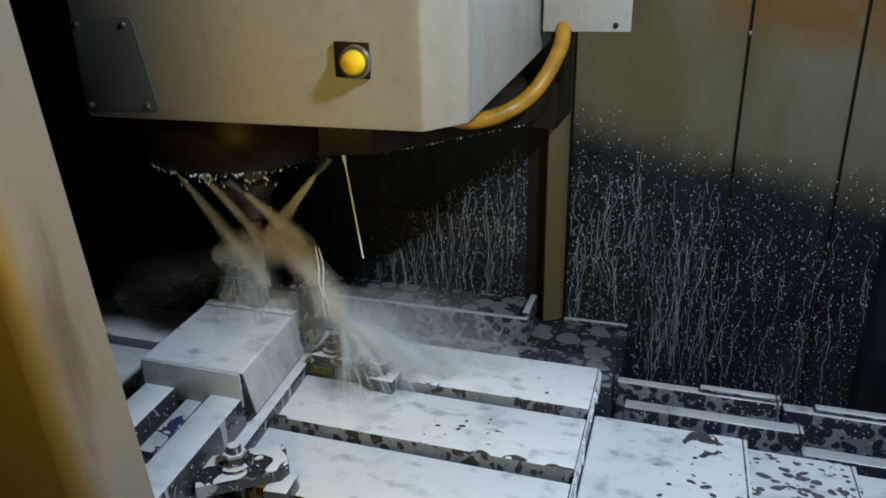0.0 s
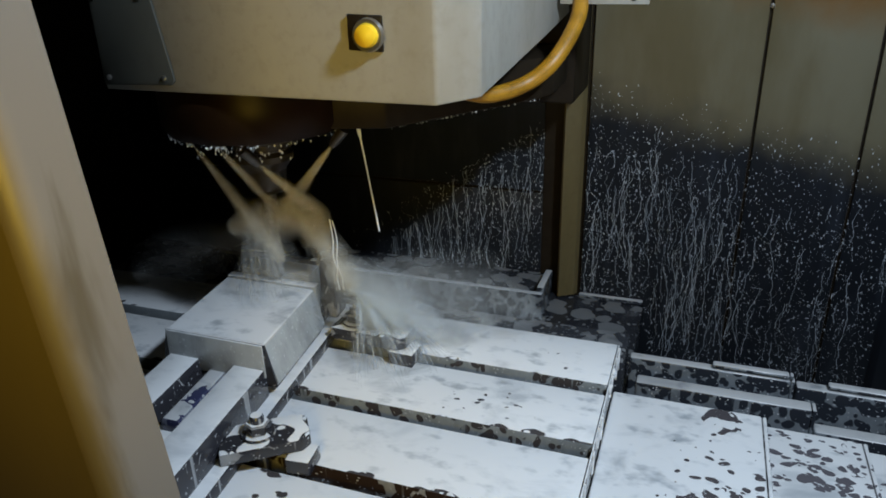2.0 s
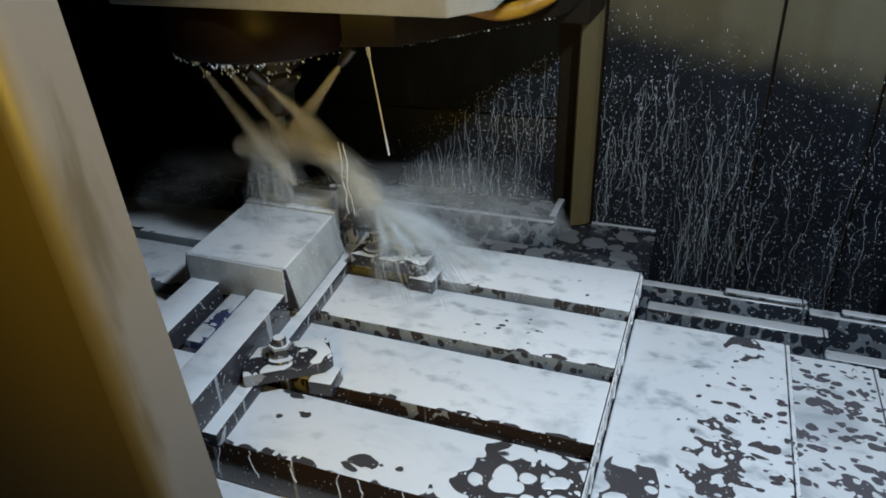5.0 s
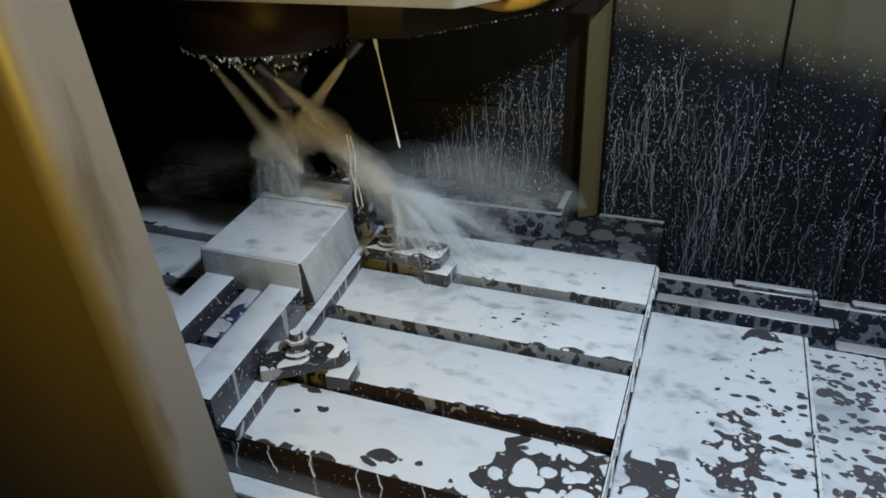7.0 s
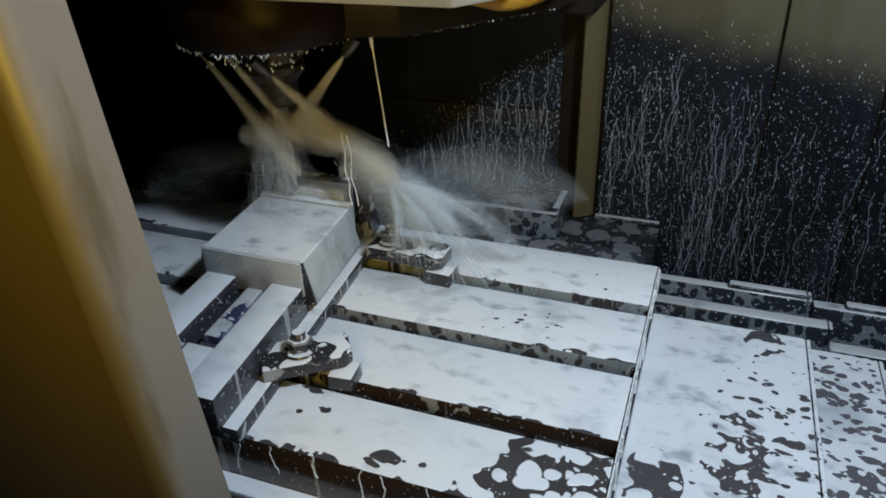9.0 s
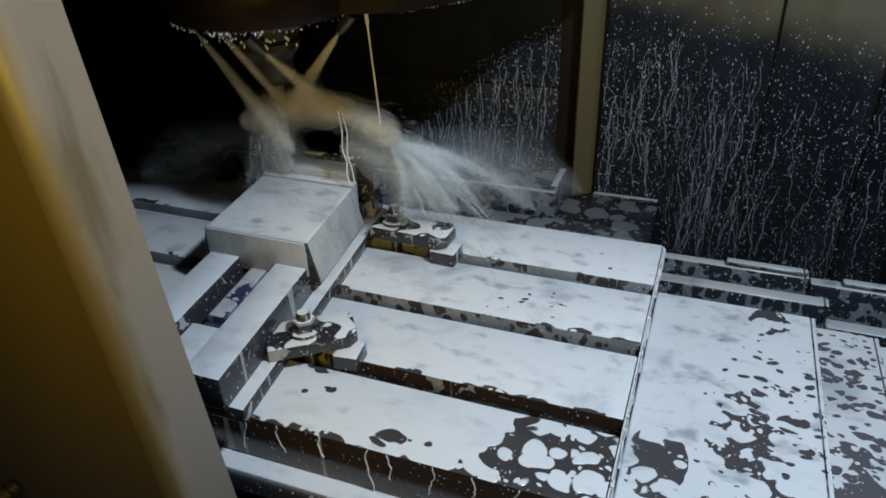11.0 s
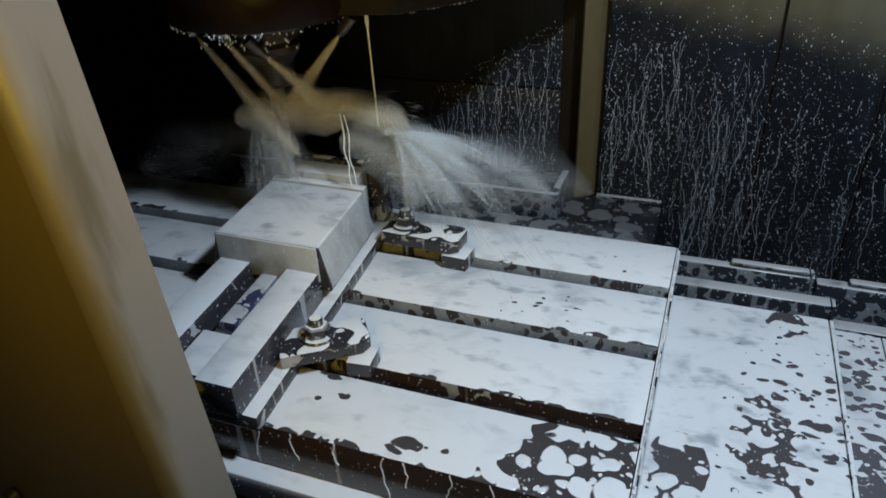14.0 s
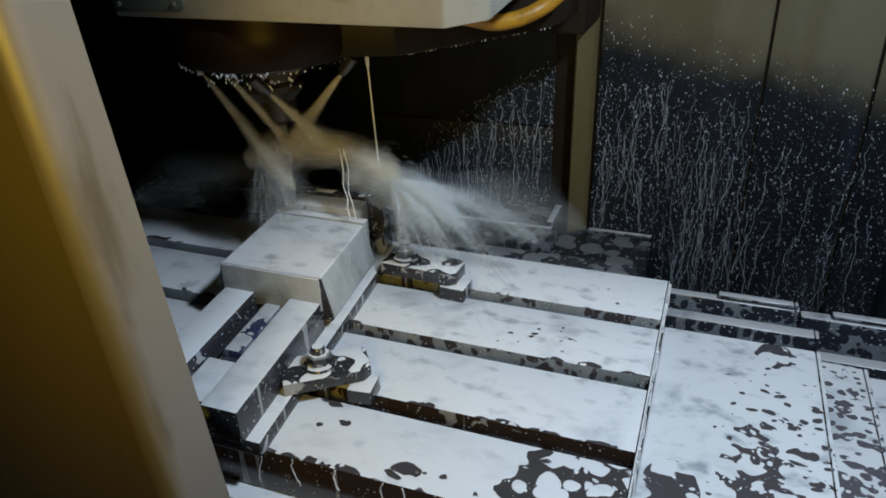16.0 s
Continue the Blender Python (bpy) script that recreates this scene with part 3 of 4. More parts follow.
def build_vise():
    vise = empty("machine_vise", "steel machine vise covered in milky coolant", "vise", pose(-0.360, -0.224, 0))
    part("base", skew(box(-0.066, 0.066, -0.160, 0.19, 0.0, 0.015, 0.002)), M_VISE, vise)
    for s in (-1, 1):
        a, b = sorted((s * 0.020, s * 0.054))
        part("rail", skew(box(a, b, -0.166, 0.0, 0.0155, 0.047, 0.0015)), M_VISE, vise)
    part("bed", skew(box(-0.0195, 0.0195, -0.150, -0.001, 0.0155, 0.022, 0.001)), M_VISE, vise)
    part("screw_cover", skew(prism([(-0.012, 0.0225), (0.012, 0.0225), (0.012, 0.032), (0.008, 0.037), (-0.008, 0.037), (-0.012, 0.032)], "y", -0.085, -0.005, 0.001)), M_BLUE, vise, "blue enamelled screw cover")
    part("screw_block", skew(box(-0.019, 0.019, -0.150, -0.095, 0.0225, 0.034, 0.002)), M_VISE, vise)
    part("spindle_end", skew(tube([(0, -0.166, 0.026), (0, -0.180, 0.026)], 0.009, 16)), M_YELLOW, vise, "yellow spindle end")
    jaw = part("moving_jaw", skew(prism([(-0.066, 0.030), (0.066, 0.030), (0.066, 0.034), (0.0565, 0.0715), (0.0545, 0.0735), (-0.0545, 0.0735), (-0.0565, 0.0715), (-0.066, 0.034)], "y", 0.0, 0.117, 0.0012)), M_JAW, vise, "grey ground moving jaw")
    part("end_face", skew(prism([(-0.065, 0.031), (0.065, 0.031), (0.065, 0.034), (0.056, 0.0732), (-0.056, 0.0732), (-0.065, 0.034)], "y", -0.0022, -0.0002)), M_VISE, jaw, "dark iron end of the jaw")
    part("face_plate", skew(prism([(-0.0555, 0.036), (-0.02, 0.033), (0.03, 0.035), (0.0555, 0.038), (0.0550, 0.0734), (-0.0550, 0.0734)], "y", -0.0052, -0.0024, 0.0014)), M_JAW, jaw)
    part("skirt", skew(box(-0.061, 0.061, 0.004, 0.116, 0.0225, 0.0297, 0.001)), M_VISE, jaw)
    part("jaw_plate", skew(box(-0.056, 0.056, 0.1195, 0.131, 0.040, 0.0745, 0.001)), M_JAW, vise)
    part("fixed_jaw", skew(prism([(0.1605, 0.0155), (0.1605, 0.086), (0.170, 0.086), (0.184, 0.06), (0.19, 0.0155)], "x", -0.062, 0.062, 0.0015)), M_CLAMP, vise, "dark fixed jaw")
    part("guide", skew(box(-0.05, 0.05, 0.118, 0.160, 0.0155, 0.039, 0.001)), M_CLAMP, vise)
    return vise


def build_clamp(m, length, back, half, low, thick, label, heel):
    """A strap over a stud with its nut, and a heel block under the far end."""
    c = empty("strap_clamp", label, "clamp", m, "vise clamps")
    top = low + thick
    strap = prism([(-back, -half), (length - 0.008, -half), (length, -half + 0.007), (length, half - 0.006), (length - 0.007, half), (-back + 0.01, half), (-back, half - 0.008)], "z", low, top, 0.0015)
    part("strap", strap, M_CLAMP, c)
    block = part("heel_block", box(-heel[2], heel[2], -heel[3], heel[3], 0.0, heel[4], 0.0015), M_VISE, c)
    block.matrix_local = pose(heel[0], heel[1], 0, 0, 0, heel[5])
    part("washer", lathe([(0.0145, top + 0.0005), (0.0150, top + 0.0015), (0.014, top + 0.003)], 28), M_CLAMP, c)
    part("nut", lathe([(0.0100, top + 0.0035), (0.0110, top + 0.005), (0.0110, top + 0.012), (0.0095, top + 0.0135)], 6), M_CLAMP, c, smooth=20)
    part("stud", lathe([(0.0062, -0.02), (0.0062, top + 0.018), (0.005, top + 0.020)], 20), M_VISE, c)
    return c


table = build_table()
vise = build_vise()
workpiece = thing("workpiece", skew(box(-0.044, 0.044, 0.1315, 0.160, 0.0395, 0.0815, 0.001)), M_JAW, "flat steel workpiece held in the vise", "workpiece")
workpiece.matrix_world = pose(-0.360, -0.224, 0)
clamp_front = build_clamp(pose(-0.273, -0.292, 0, 0, 0, 36), 0.043, 0.034, 0.020, 0.0155, 0.0120, "black strap clamp holding the vise at its open end", (0.034, -0.020, 0.011, 0.013, 0.0150, -30))
clamp_rear = build_clamp(pose(-0.277, -0.090, 0, 0, 0, -3), 0.066, 0.022, 0.019, 0.0165, 0.0140, "black strap clamp beside the fixed jaw", (0.063, -0.007, 0.014, 0.014, 0.0155, 0))
top_cover = way_cover("table_way_cover", 0.0022, 0.155, -0.56, -0.045, -0.0405, -0.031, M_COVER, "flat steel way cover flooded with coolant")


# runs of coolant over the table's edge
def table_runs():
    rnd = random.Random(5)
    for k in range(22):
        y, l = rnd.uniform(-0.37, -0.005), rnd.uniform(0.008, 0.028)
        pts = [(0.0022, y + rnd.uniform(-0.002, 0.002), 0.0004 - l * i / 5) for i in range(6)]
        part("coolant_run", tube(smooth_line(pts, 3), rnd.uniform(0.0008, 0.0020), 6), M_MILK, table)
    for k in range(12):
        x = -0.285 + 0.033 * k + rnd.uniform(-0.012, 0.012) if k < 8 else rnd.uniform(-0.75, -0.33)
        l, ph, sway = rnd.uniform(0.018, 0.043), rnd.uniform(0, 6), rnd.uniform(0.0012, 0.004)
        pts = [(x + sway * math.sin(ph + 3.6 * i / 8) + rnd.uniform(-0.0009, 0.0009), -0.3765, -0.001 - l * i / 8) for i in range(9)]
        part("coolant_run", tube(smooth_line(pts, 4), rnd.uniform(0.0004, 0.0008), 5), M_MILK, table)


table_runs()

# ---------------------------------------------------------------- door edge beside the camera
lean = lambda v: (v[0] - 0.093 * (v[2] - 0.23), v[1], v[2])
door = empty("sliding_door", "ochre machine door, its lit edge painted pale", "door")
BEND = [(-0.2463 + 0.0135 * math.cos(radians(a)), -0.4885 + 0.0135 * math.sin(radians(a))) for a in range(-84, 1, 7)]
edge_outer = BEND + [(-0.2318, -0.466), (-0.2313, -0.4625)]
part("edge_strip", prism(edge_outer + [(-0.236, -0.460), (-0.238, -0.487), (-0.2455, -0.4975)], "z", -0.12, 0.9, 0.0, lean), M_DOOR, door, "rounded door edge, light painted on in pale colour")
part("sheet", prism([(BEND[0][0] - 0.0004, BEND[0][1] + 0.0003), (-0.2462, -0.4972), (-0.93, -0.437), (-0.93, -0.442)], "z", -0.12, 0.9, 0.0, lean), M_DOOR, door)
knob = part("knob", lathe([(0.006, 0), (0.006, 0.006), (0.010, 0.009), (0.010, 0.015), (0.007, 0.018)], 24), M_STEEL, door, "small steel knob")
knob.matrix_world = pose(-0.391, -0.4895, -0.005, 90)


# ---------------------------------------------------------------- drops and runs on the wall
def octa(verts, faces, c, rx, ry, rz):
    b = len(verts)
    x, y, z = c
    verts += [(x + rx, y, z), (x, y + ry, z), (x - rx, y, z), (x, y - ry, z), (x, y, z + rz), (x, y, z - rz * 1.3)]
    faces += [(b, b + 1, b + 4), (b + 1, b + 2, b + 4), (b + 2, b + 3, b + 4), (b + 3, b, b + 4), (b + 1, b, b + 5), (b + 2, b + 1, b + 5), (b + 3, b + 2, b + 5), (b, b + 3, b + 5)]


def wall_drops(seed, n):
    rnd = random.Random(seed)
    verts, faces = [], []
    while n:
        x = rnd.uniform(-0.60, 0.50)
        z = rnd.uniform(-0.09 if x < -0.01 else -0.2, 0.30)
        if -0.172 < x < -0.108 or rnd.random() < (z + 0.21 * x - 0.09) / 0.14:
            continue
        # drops thinned out up and left on this panel to paint the head's shade
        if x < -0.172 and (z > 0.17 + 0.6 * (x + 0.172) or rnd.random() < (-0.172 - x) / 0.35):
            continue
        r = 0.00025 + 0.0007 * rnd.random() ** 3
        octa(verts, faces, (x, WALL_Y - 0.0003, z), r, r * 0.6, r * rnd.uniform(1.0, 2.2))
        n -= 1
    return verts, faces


def wall_runs(seed, n, spread):
    """Wandering runs of coolant, thicker at the head."""
    rnd = random.Random(seed)
    verts, faces = [], []
    for k in range(n):
        x = rnd.choice(spread)
        x = rnd.uniform(*x)
        z = rnd.uniform(-0.03 if x < -0.01 else -0.12, 0.15) - 0.21 * max(x, 0)
        # capped along a diagonal: the head's shade put into where runs start
        if x < -0.175:
            z = min(z, 0.15 + 0.75 * (x + 0.175))
        l = 0.02 + 0.16 * rnd.random() ** 1.4
        r = rnd.uniform(0.00013, 0.00036)
        steps = max(4, int(l / 0.004))
        prev, drift = None, 0
        for i in range(steps):
            drift = 0.45 * drift + rnd.uniform(-0.0015, 0.0015)
            x += drift
            zz = max(z - l * i / steps, -0.093 if x < -0.01 else -0.2)
            rr = r * (0.7 + 0.6 * rnd.random()) * (0.5 if i == 0 else 1) * (1.6 if i == steps - 1 else 1)
            b = len(verts)
            verts += [(x - rr, WALL_Y, zz), (x, WALL_Y - rr * 0.9, zz), (x + rr, WALL_Y, zz)]
            if prev is not None:
                faces += [(prev, prev + 1, b + 1, b), (prev + 1, prev + 2, b + 2, b + 1)]
            prev = b
    return verts, faces


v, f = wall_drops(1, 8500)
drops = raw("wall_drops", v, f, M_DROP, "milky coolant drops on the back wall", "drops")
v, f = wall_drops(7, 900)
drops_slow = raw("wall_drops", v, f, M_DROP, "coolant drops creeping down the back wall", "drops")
v, f = wall_runs(2, 200, [(-0.42, -0.175), (-0.10, 0.11), (-0.10, 0.11), (0.11, 0.36)])
runs_wall = raw("wall_runs", v, f, M_RUN, "wandering runs of coolant on the back wall", "coolant runs")
v, f = wall_runs(9, 60, [(-0.35, -0.175), (-0.08, 0.11)])
runs_slow = raw("wall_runs", v, f, M_RUN, "coolant runs sliding down the back wall", "coolant runs")


# ---------------------------------------------------------------- coolant jets and spray
def sliver(verts, faces, p, d, l, r):
    """A slender three-sided streak of droplets along d."""
    d = d.normalized()
    s = d.orthogonal().normalized()
    u = d.cross(s)
    b = len(verts)
    for k in range(3):
        a = 2 * math.pi * k / 3
        verts.append(tuple(p + (s * math.cos(a) + u * math.sin(a)) * r))
    verts.append(tuple(p - d * l * 0.5))
    verts.append(tuple(p + d * l * 0.5))
    for k in range(3):
        faces.append((b + k, b + (k + 1) % 3, b + 4))
        faces.append((b + (k + 1) % 3, b + k, b + 3))


def rope(a, b, r0, r1, n, seed, l=0.02, r=0.0011):
    """Streaks packed round the line from a to b, the bundle widening."""
    rnd = random.Random(seed)
    a, b = Vector(a), Vector(b)
    d = b - a
    s = d.orthogonal().normalized()
    u = d.normalized().cross(s)
    verts, faces = [], []
    for i in range(n):
        t = rnd.random()
        rad = (r0 + (r1 - r0) * t) * math.sqrt(rnd.random())
        an = rnd.uniform(0, 2 * math.pi)
        off = s * math.cos(an) + u * math.sin(an)
        sliver(verts, faces, a + d * t + off * rad, d + off * (r1 - r0) * rad / max(r1, 1e-4), l * rnd.uniform(0.5, 1.4), r * rnd.uniform(0.5, 1.4))
    return verts, faces


def fan(n, seed, reach, width, rise, spin=0.4, l=0.02, r=0.0009, near=0.0):
    """Streaks flung from the origin along +x in a flat fan that sags."""
    rnd = random.Random(seed)
    verts, faces = [], []
    for i in range(n):
        t = near + (1 - near) * rnd.random() ** 0.8
        a = rnd.gauss(0, width)
        e = rnd.gauss(0, rise)
        d = Vector((math.cos(a), math.sin(a), e - spin * t))
        p = Vector((math.cos(a) * t * reach, math.sin(a) * t * reach, e * t * reach - spin * 0.5 * t * t * reach))
        sliver(verts, faces, p, d, l * rnd.uniform(0.4, 1.5), r * rnd.uniform(0.5, 1.5))
    return verts, faces


def local(vf, o):
    return [tuple(Vector(p) - Vector(o)) for p in vf[0]], vf[1]


def shells(points, radii, n, seed, sides=18, flat=1.0):
    """Nested wavering skins round a line: spray that is densest along its middle."""
    pts = smooth_line(points, 6)
    m = len(pts)
    verts, faces = [], []
    for k in range(n):
        q = ((k + 0.6) / n) ** 0.8
        seedv = Vector((seed * 3.1, k * 1.7, 0))
        rings = []
        for i, p in enumerate(pts):
            u = i / (m - 1)
            r = np.interp(u, np.linspace(0, 1, len(radii)), radii) * q
            e = min(1.0, math.sqrt(max(0.0, (1 - u) / 0.12))) * min(1.0, math.sqrt(max(0.0, u / 0.04) + 0.04))
            d = (pts[min(i + 1, m - 1)] - pts[max(i - 1, 0)]).normalized()
            s_ = d.cross(Vector((0.1, 0.95, 0.2))).normalized()
            w = s_.cross(d)
            row = []
            for j in range(sides):
                an = 2 * math.pi * j / sides
                off = s_ * math.cos(an) + w * math.sin(an) * flat
                wob = 1 + 0.45 * noise.noise(off * 1.3 + seedv + Vector((0, 0, u * 4))) + 0.35 * noise.noise(off * 3.5 + seedv + Vector((0, 0, u * 2)))
                row.append(len(verts))
                verts.append(tuple(p + off * max(r * e * wob, 0.0002)))
            rings.append(row)
        for a_, b_ in zip(rings, rings[1:]):
            for j in range(sides):
                faces.append((a_[j], a_[(j + 1) % sides], b_[(j + 1) % sides], b_[j]))
    return verts, faces


def join(*parts):
    verts, faces = [], []
    for v_, f_ in parts:
        b = len(verts)
        verts += v_
        faces += [tuple(i + b for i in q) for q in f_]
    return verts, faces


def cloud(name, streaks, skin, origin, m_streak, m_skin, label, category="spray"):
    """A body of spray: one skin mesh and one mesh of streaks under an empty that carries both."""
    ob = empty(name, label, category, Matrix.Translation(origin), "", "stuff")
    v_, f_ = local(skin, origin)
    o = raw("skin", v_, f_, m_skin, "", "", "stuff", ob)
    o.data.shade_smooth()
    if streaks:
        v_, f_ = local(streaks, origin)
        raw("streaks", v_, f_, m_streak, "", "", "stuff", ob)
    return ob


def arcs(n, seed, reach, width, lift, sag, r=0.0007, l=0.014, per=34):
    """Fibrous strands thrown from the origin along +x, each a run of streaks on its own sagging arc that frays as it goes."""
    rnd = random.Random(seed)
    verts, faces = [], []
    for i in range(n):
        a, e = rnd.gauss(0, width), rnd.gauss(lift, 0.16)
        k, far = sag * rnd.uniform(0.6, 1.5), reach * rnd.uniform(0.45, 1.1)
        for j in range(per):
            t = (j + rnd.random()) / per
            q = t * far
            p = Vector((math.cos(a) * q, math.sin(a) * q, e * q - k * q * q))
            p += Vector((rnd.gauss(0, 1), rnd.gauss(0, 1), rnd.gauss(0, 1))) * (0.0008 + 0.0045 * t)
            d = Vector((math.cos(a), math.sin(a), e - 2 * k * q))
            sliver(verts, faces, p, d, l * rnd.uniform(0.5, 1.6), r * rnd.uniform(0.4, 1.3) * (1.15 - t))
    return verts, faces


jets = []
for k, ((x, y, z), e) in enumerate(JETS):
    d = (Vector(e) - Vector((x, y, z))).normalized()
    wide = (0.0105, 0.007, 0.009, 0.010)[k]
    a = Vector((x, y, z))
    ob = cloud("coolant_jet", rope(a, Vector(e), 0.0016, wide * 0.7, 150, 70 + k, 0.02, 0.0005),
               shells([a, a.lerp(Vector(e), 0.3), a.lerp(Vector(e), 0.65), Vector(e), Vector(e) + d * 0.03], [0.0026, 0.0046, wide * 0.72, wide, wide * 0.75], 12, 40 + k), a, M_MIST, M_FOG if k == 1 else M_JETSKIN, "milky coolant jet from a spindle nozzle", "coolant jet")
    jets.append((ob, d))

SPLASH = Vector((-0.352, -0.105, 0.168))
O = Vector((0, 0, 0))
burst = cloud("coolant_burst", rope((-0.39, -0.12, 0.160), (-0.325, -0.105, 0.164), 0.012, 0.018, 220, 31, 0.006, 0.0003),
              shells([(-0.420, -0.12, 0.138), (-0.390, -0.118, 0.148), (-0.345, -0.105, 0.156), (-0.305, -0.10, 0.146)], [0.008, 0.022, 0.026, 0.014], 14, 51), SPLASH, M_SPRAY, M_FOG, "cloud of coolant bursting round the tool")
plume = cloud("coolant_plume", join(fan(260, 32, 0.12, 0.16, 0.12, 0.2, 0.012, 0.0003), arcs(16, 37, 0.13, 0.12, 0.05, 1.2, 0.0006)),
              shells([(-0.012, 0, -0.002), (0.03, 0, 0.001), (0.07, 0, -0.003), (0.118, 0, -0.012)], [0.009, 0.014, 0.018, 0.016], 14, 52), O, M_SPRAY, M_FOG, "dense plume of coolant flung off the tool")
flung = cloud("flung_spray", join(arcs(34, 33, 0.15, 0.34, -0.20, 3.6, 0.0006, 0.030, 60), arcs(20, 43, 0.075, 0.45, -0.70, 9.0, 0.0008, 0.022, 50)),
              join(shells([(-0.006, 0, 0.004), (0.018, 0, 0.001), (0.042, 0.003, -0.012), (0.070, 0.006, -0.034)], [0.006, 0.014, 0.013, 0.006], 13, 53, 18, 1.2),
                   shells([(0.0, 0, 0.0), (0.008, 0, -0.022), (0.012, -0.002, -0.05), (0.014, -0.004, -0.085)], [0.006, 0.012, 0.012, 0.013], 12, 58, 18, 1.1),
                   shells([(0.02, 0.004, 0.0), (0.06, 0.015, -0.012), (0.10, 0.03, -0.034), (0.15, 0.045, -0.075)], [0.006, 0.012, 0.015, 0.010], 7, 57, 18, 1.1)), O, M_SPRAY, M_THINFOG, "fibrous streaks of flung coolant over the table")
curtain = cloud("coolant_curtain", rope((-0.392, -0.118, 0.150), (-0.385, -0.128, 0.078), 0.012, 0.030, 260, 34, 0.025, 0.0003),
                shells([(-0.388, -0.118, 0.158), (-0.380, -0.122, 0.128), (-0.372, -0.128, 0.100), (-0.368, -0.13, 0.074)], [0.018, 0.028, 0.036, 0.046], 12, 54, 20), (-0.37, -0.12, 0.12), M_MIST, M_HAZE2, "falling curtain of coolant before the tool")
mist = cloud("coolant_mist", None,
             shells([(-0.325, -0.10, 0.110), (-0.29, -0.095, 0.102), (-0.25, -0.09, 0.080), (-0.20, -0.08, 0.045)], [0.010, 0.026, 0.030, 0.012], 14, 55), (-0.26, -0.09, 0.09), M_MIST, M_THINFOG, "white mist over the vise and table")
haze = cloud("spray_haze", None, join(shells([(-0.16, -0.03, 0.01), (-0.08, -0.01, 0.012), (0.0, 0.02, 0.0), (0.09, 0.03, -0.02)], [0.02, 0.05, 0.05, 0.015], 11, 61, 20),
                                      shells([(-0.06, 0.02, 0.02), (0.02, 0.035, 0.02), (0.07, 0.05, 0.0), (0.13, 0.07, -0.03)], [0.02, 0.045, 0.045, 0.015], 9, 62, 20)), O, M_MIST, M_HAZE2, "pale haze of fine spray drifting over the table")
left_mist = cloud("flung_spray", arcs(24, 36, 0.17, 0.4, -0.1, 2.0, 0.0004, 0.012, 12),
                  shells([(0.02, 0, -0.015), (0.06, 0, -0.02), (0.11, 0, -0.035), (0.19, 0, -0.07)], [0.014, 0.028, 0.036, 0.02], 10, 56), O, M_THINFOG, M_HAZE, "thin mist flung to the dark side")


def stream(points, r):
    return tube(smooth_line(points, 6), r, 8)


thread = thing("coolant_thread", stream([(0, 0, 0), (0.0003, -0.001, -0.008), (0.0015, 0, -0.03), (0.004, 0.001, -0.07), (0.0085, 0, -0.125)], [0.0032] * 6 + [0.0021] * 4 + [0.001] * 15), M_MILK, "thin thread of coolant from a loose nozzle", "coolant stream")
strand = thing("coolant_strand", stream([(-0.308, -0.108, 0.158), (-0.306, -0.108, 0.136), (-0.307, -0.109, 0.118), (-0.3035, -0.109, 0.104), (-0.304, -0.110, 0.092), (-0.302, -0.110, 0.080)], 0.0007), M_MILK, "falling strand of coolant onto the jaw", "coolant stream")
strand_two = thing("coolant_strand", stream([(-0.3035, -0.108, 0.157), (-0.300, -0.108, 0.136), (-0.3015, -0.109, 0.112), (-0.298, -0.109, 0.097), (-0.2955, -0.110, 0.080)], 0.0006), M_MILK, "falling strand of coolant onto the jaw", "coolant stream")


# drops hanging from the nose rim
def rim_drops():
    rnd = random.Random(12)
    verts, faces = [], []
    for i in range(105):
        a = rnd.uniform(-math.pi * 1.05, 0.45)
        r = 0.0004 + 0.0013 * rnd.random() ** 2
        octa(verts, faces, (AXIS[0] + 0.0885 * math.cos(a), AXIS[1] + 0.0885 * math.sin(a), 0.2515 - rnd.random() * 0.003), r, r, r)
    for i in range(40):
        u = rnd.random()
        r = 0.0004 + 0.0008 * rnd.random() ** 2
        octa(verts, faces, (-0.241 + 0.111 * u, -0.100 + 0.172 * u, 0.2540), r, r, r)
    for i in range(70):
        octa(verts, faces, (rnd.gauss(-0.375, 0.022), rnd.gauss(-0.15, 0.006), 0.243 - rnd.random() * 0.012), 0.0013, 0.0013, 0.0017)
    return verts, faces


v, f = rim_drops()
raw("rim_drops", v, f, M_DROP, "wet coolant drops hanging from the spindle nose", "drops")


# ---------------------------------------------------------------- what moves
TABLE_X = [
    (0.0, -0.0264),
    (0.5, -0.0254),
    (1.0, -0.0229),
    (1.5, -0.0211),
    (2.0, -0.0188),
    (2.5, -0.0168),
    (3.0, -0.0155),
    (3.5, -0.0136),
    (4.0, -0.0112),
    (4.2, -0.0104),
    (6.5, -0.0021),
    (7.0, 0.0000),
    (7.5, 0.0018),
    (8.0, 0.0031),
    (8.5, 0.0051),
    (9.0, 0.0071),
    (9.5, 0.0094),
    (10.0, 0.0114),
    (10.2, 0.0122),
    (12.5, 0.0201),
    (13.0, 0.0220),
    (13.5, 0.0238),
    (14.0, 0.0254),
    (14.5, 0.0268),
    (15.0, 0.0274),
    (15.5, 0.0281),
    (16.0, 0.0287),
]


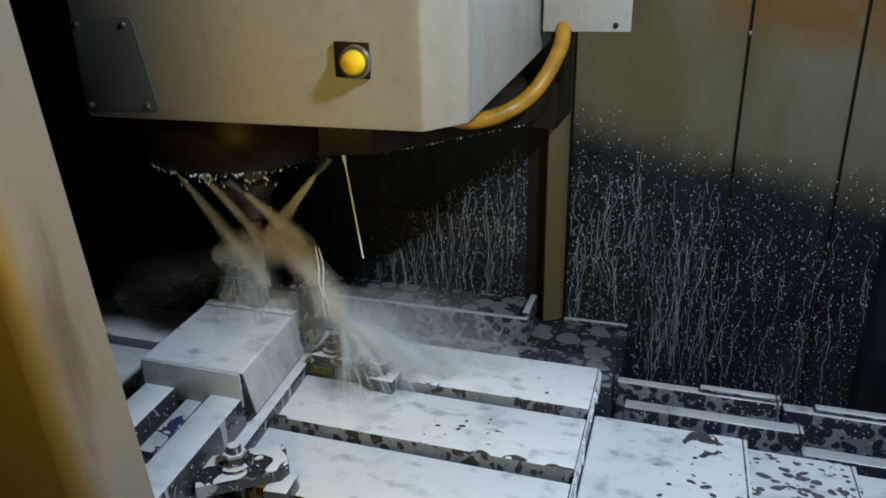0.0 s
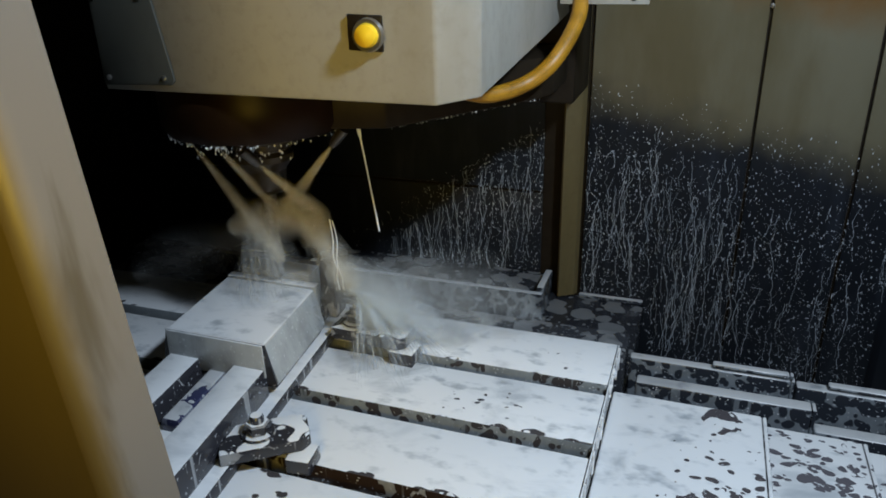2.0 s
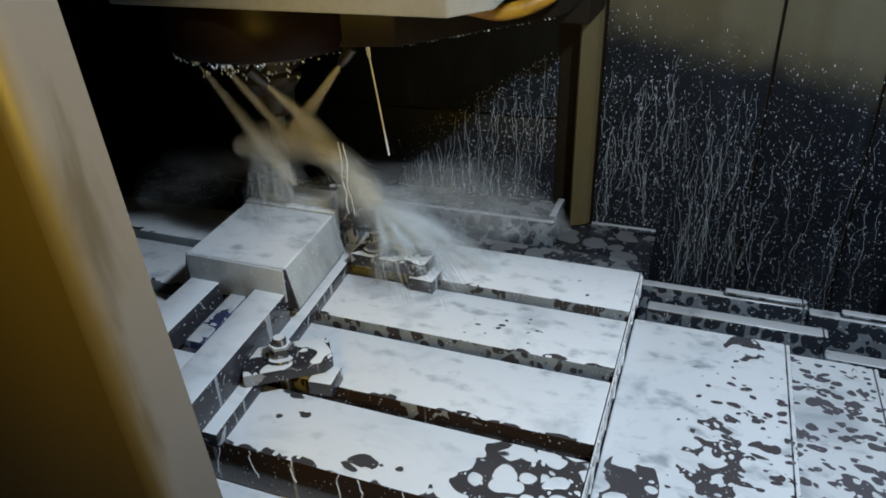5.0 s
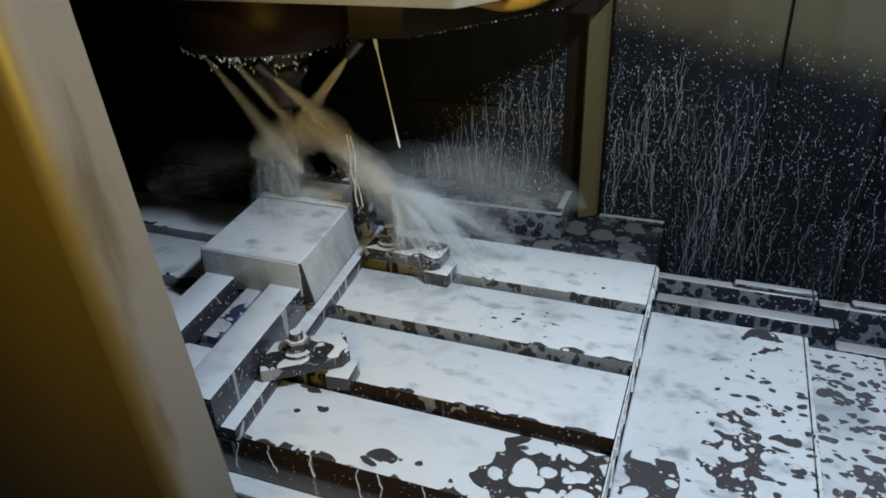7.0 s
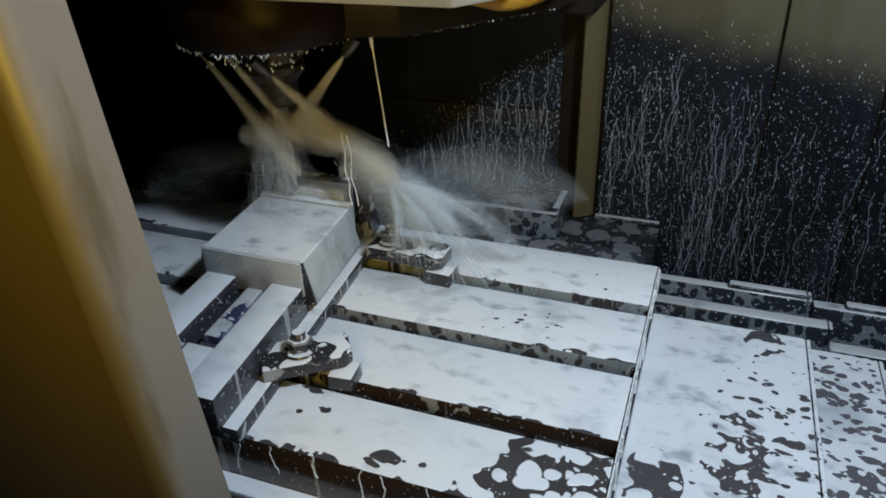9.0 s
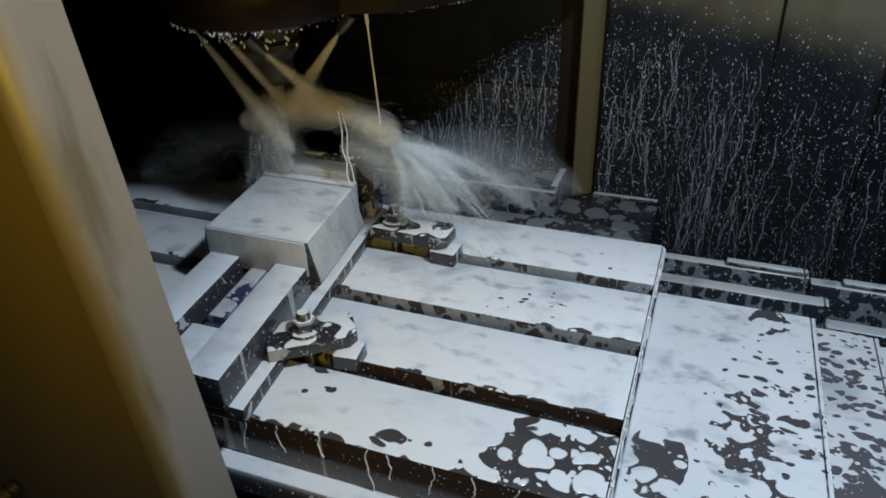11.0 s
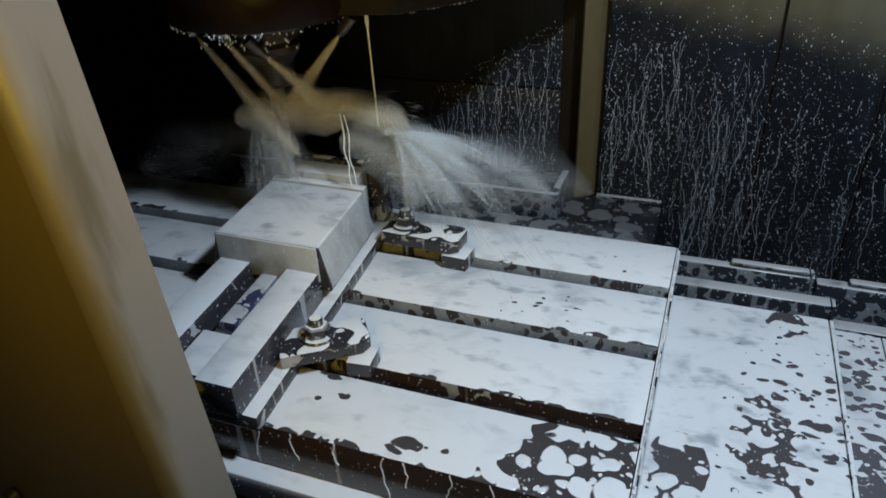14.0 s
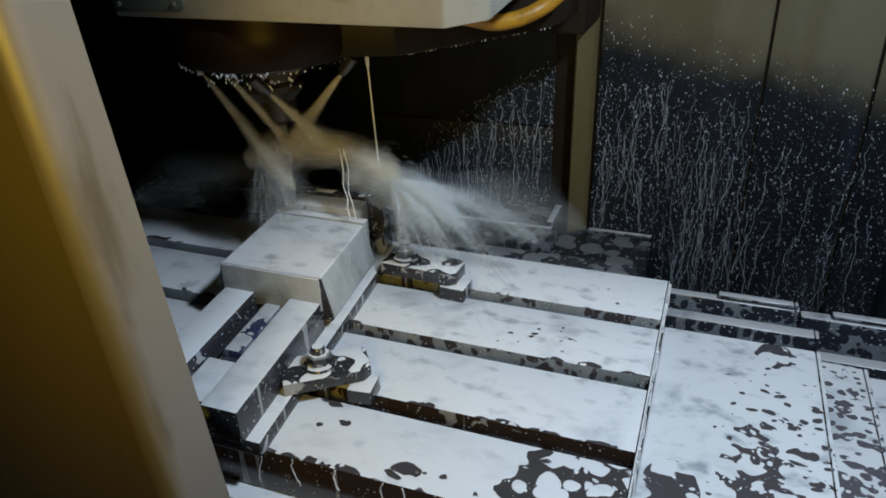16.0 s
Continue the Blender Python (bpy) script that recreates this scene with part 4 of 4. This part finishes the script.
def motions():
    for ob in (table, vise, workpiece, clamp_front, clamp_rear, top_cover):
        base = ob.matrix_world.copy()
        walk(ob, [(t, Matrix.Translation((x, 0, 0)) @ base) for t, x in TABLE_X])
    walk(tool, [(k / 30, pose(AXIS[0], AXIS[1], 0, 0, 0, -80.0 * k)) for k in range(481)])
    rnd = random.Random(3)
    beat = [k * 0.1 for k in range(161)]
    for ob, d in jets:
        base = ob.matrix_world.copy()
        walk(ob, [(t, Matrix.Translation(d * rnd.uniform(0, 0.006)) @ base @ pose(0, 0, 0, rnd.uniform(-1.2, 1.2), rnd.uniform(-1.2, 1.2), 0)) for t in beat])

    def drop(t):
        """Degrees by which the plume dips as the cut goes on."""
        return np.interp(t, [0, 2, 4, 7, 9, 12.5, 14, 16], [50, 48, 44, 30, 25, 6, 6, 14])

    walk(burst, [(t, Matrix.Translation(SPLASH) @ pose(rnd.uniform(-.002, .002), 0, rnd.uniform(-.002, .002), rnd.uniform(-9, 9), rnd.uniform(-9, 9), 0)) for t in beat])
    walk(plume, [(t, Matrix.Translation(SPLASH) @ pose(0, 0, 0, rnd.uniform(-12, 12), drop(t) + rnd.uniform(-2.5, 2.5), rnd.uniform(-3, 3))) for t in beat])
    def tip(t):
        """Where the plume ends and frays."""
        a = radians(drop(t))
        return SPLASH + Vector((0.104 * math.cos(a), 0.0, -0.104 * math.sin(a) - 0.016))

    walk(flung, [(t, Matrix.Translation(tip(t)) @ pose(0, 0, 0, rnd.uniform(-6, 6), 0.3 * drop(t) + rnd.uniform(-3, 3), 8 + rnd.uniform(-4, 4))) for t in beat])
    walk(left_mist, [(t, pose(-0.40, -0.10, 0.13, rnd.uniform(-8, 8), rnd.uniform(-3, 3), 180 + rnd.uniform(-5, 5))) for t in beat])
    drift = lambda t, *v: np.interp(t, [0, 4.2, 7, 10, 16], v)
    walk(haze, [(t, pose(drift(t, -0.24, -0.23, -0.22, -0.22, -0.21) + rnd.uniform(-.005, .005), drift(t, -0.09, -0.07, 0.0, 0.04, 0.06), drift(t, 0.045, 0.055, 0.06, 0.035, 0.015) + rnd.uniform(-.003, .003), rnd.uniform(-5, 5), rnd.uniform(-4, 4), rnd.uniform(-6, 6))) for t in beat])
    walk(curtain, [(t, pose(-0.37 + rnd.uniform(-.003, .003), -0.12, 0.12 + rnd.uniform(-.003, .003), 0, 0, rnd.uniform(-12, 12))) for t in beat])
    walk(mist, [(t, pose(-0.262 + 0.001 * t + rnd.uniform(-.004, .004), -0.09, 0.066 + 0.0030 * t + rnd.uniform(-.003, .003), rnd.uniform(-6, 6), rnd.uniform(-6, 6), rnd.uniform(-8, 8))) for t in beat])
    walk(thread, [(t, pose(-0.297, -0.05, 0.250, 0, rnd.uniform(-1, 1) + np.interp(t, [0, 7, 12.5, 16], [-3, -5, 3, 2]), 0)) for t in beat])
    for ob in (strand, strand_two):
        walk(ob, [(t, pose(rnd.uniform(-.001, .001), 0, 0, 0, 0, 0)) for t in beat])
    walk(drops_slow, [(0.0, pose(0, 0, 0.012)), (16.0, pose(0, 0, -0.012))])
    walk(runs_slow, [(0.0, pose(0, 0, 0.035)), (16.0, pose(0, 0, 0))])


motions()
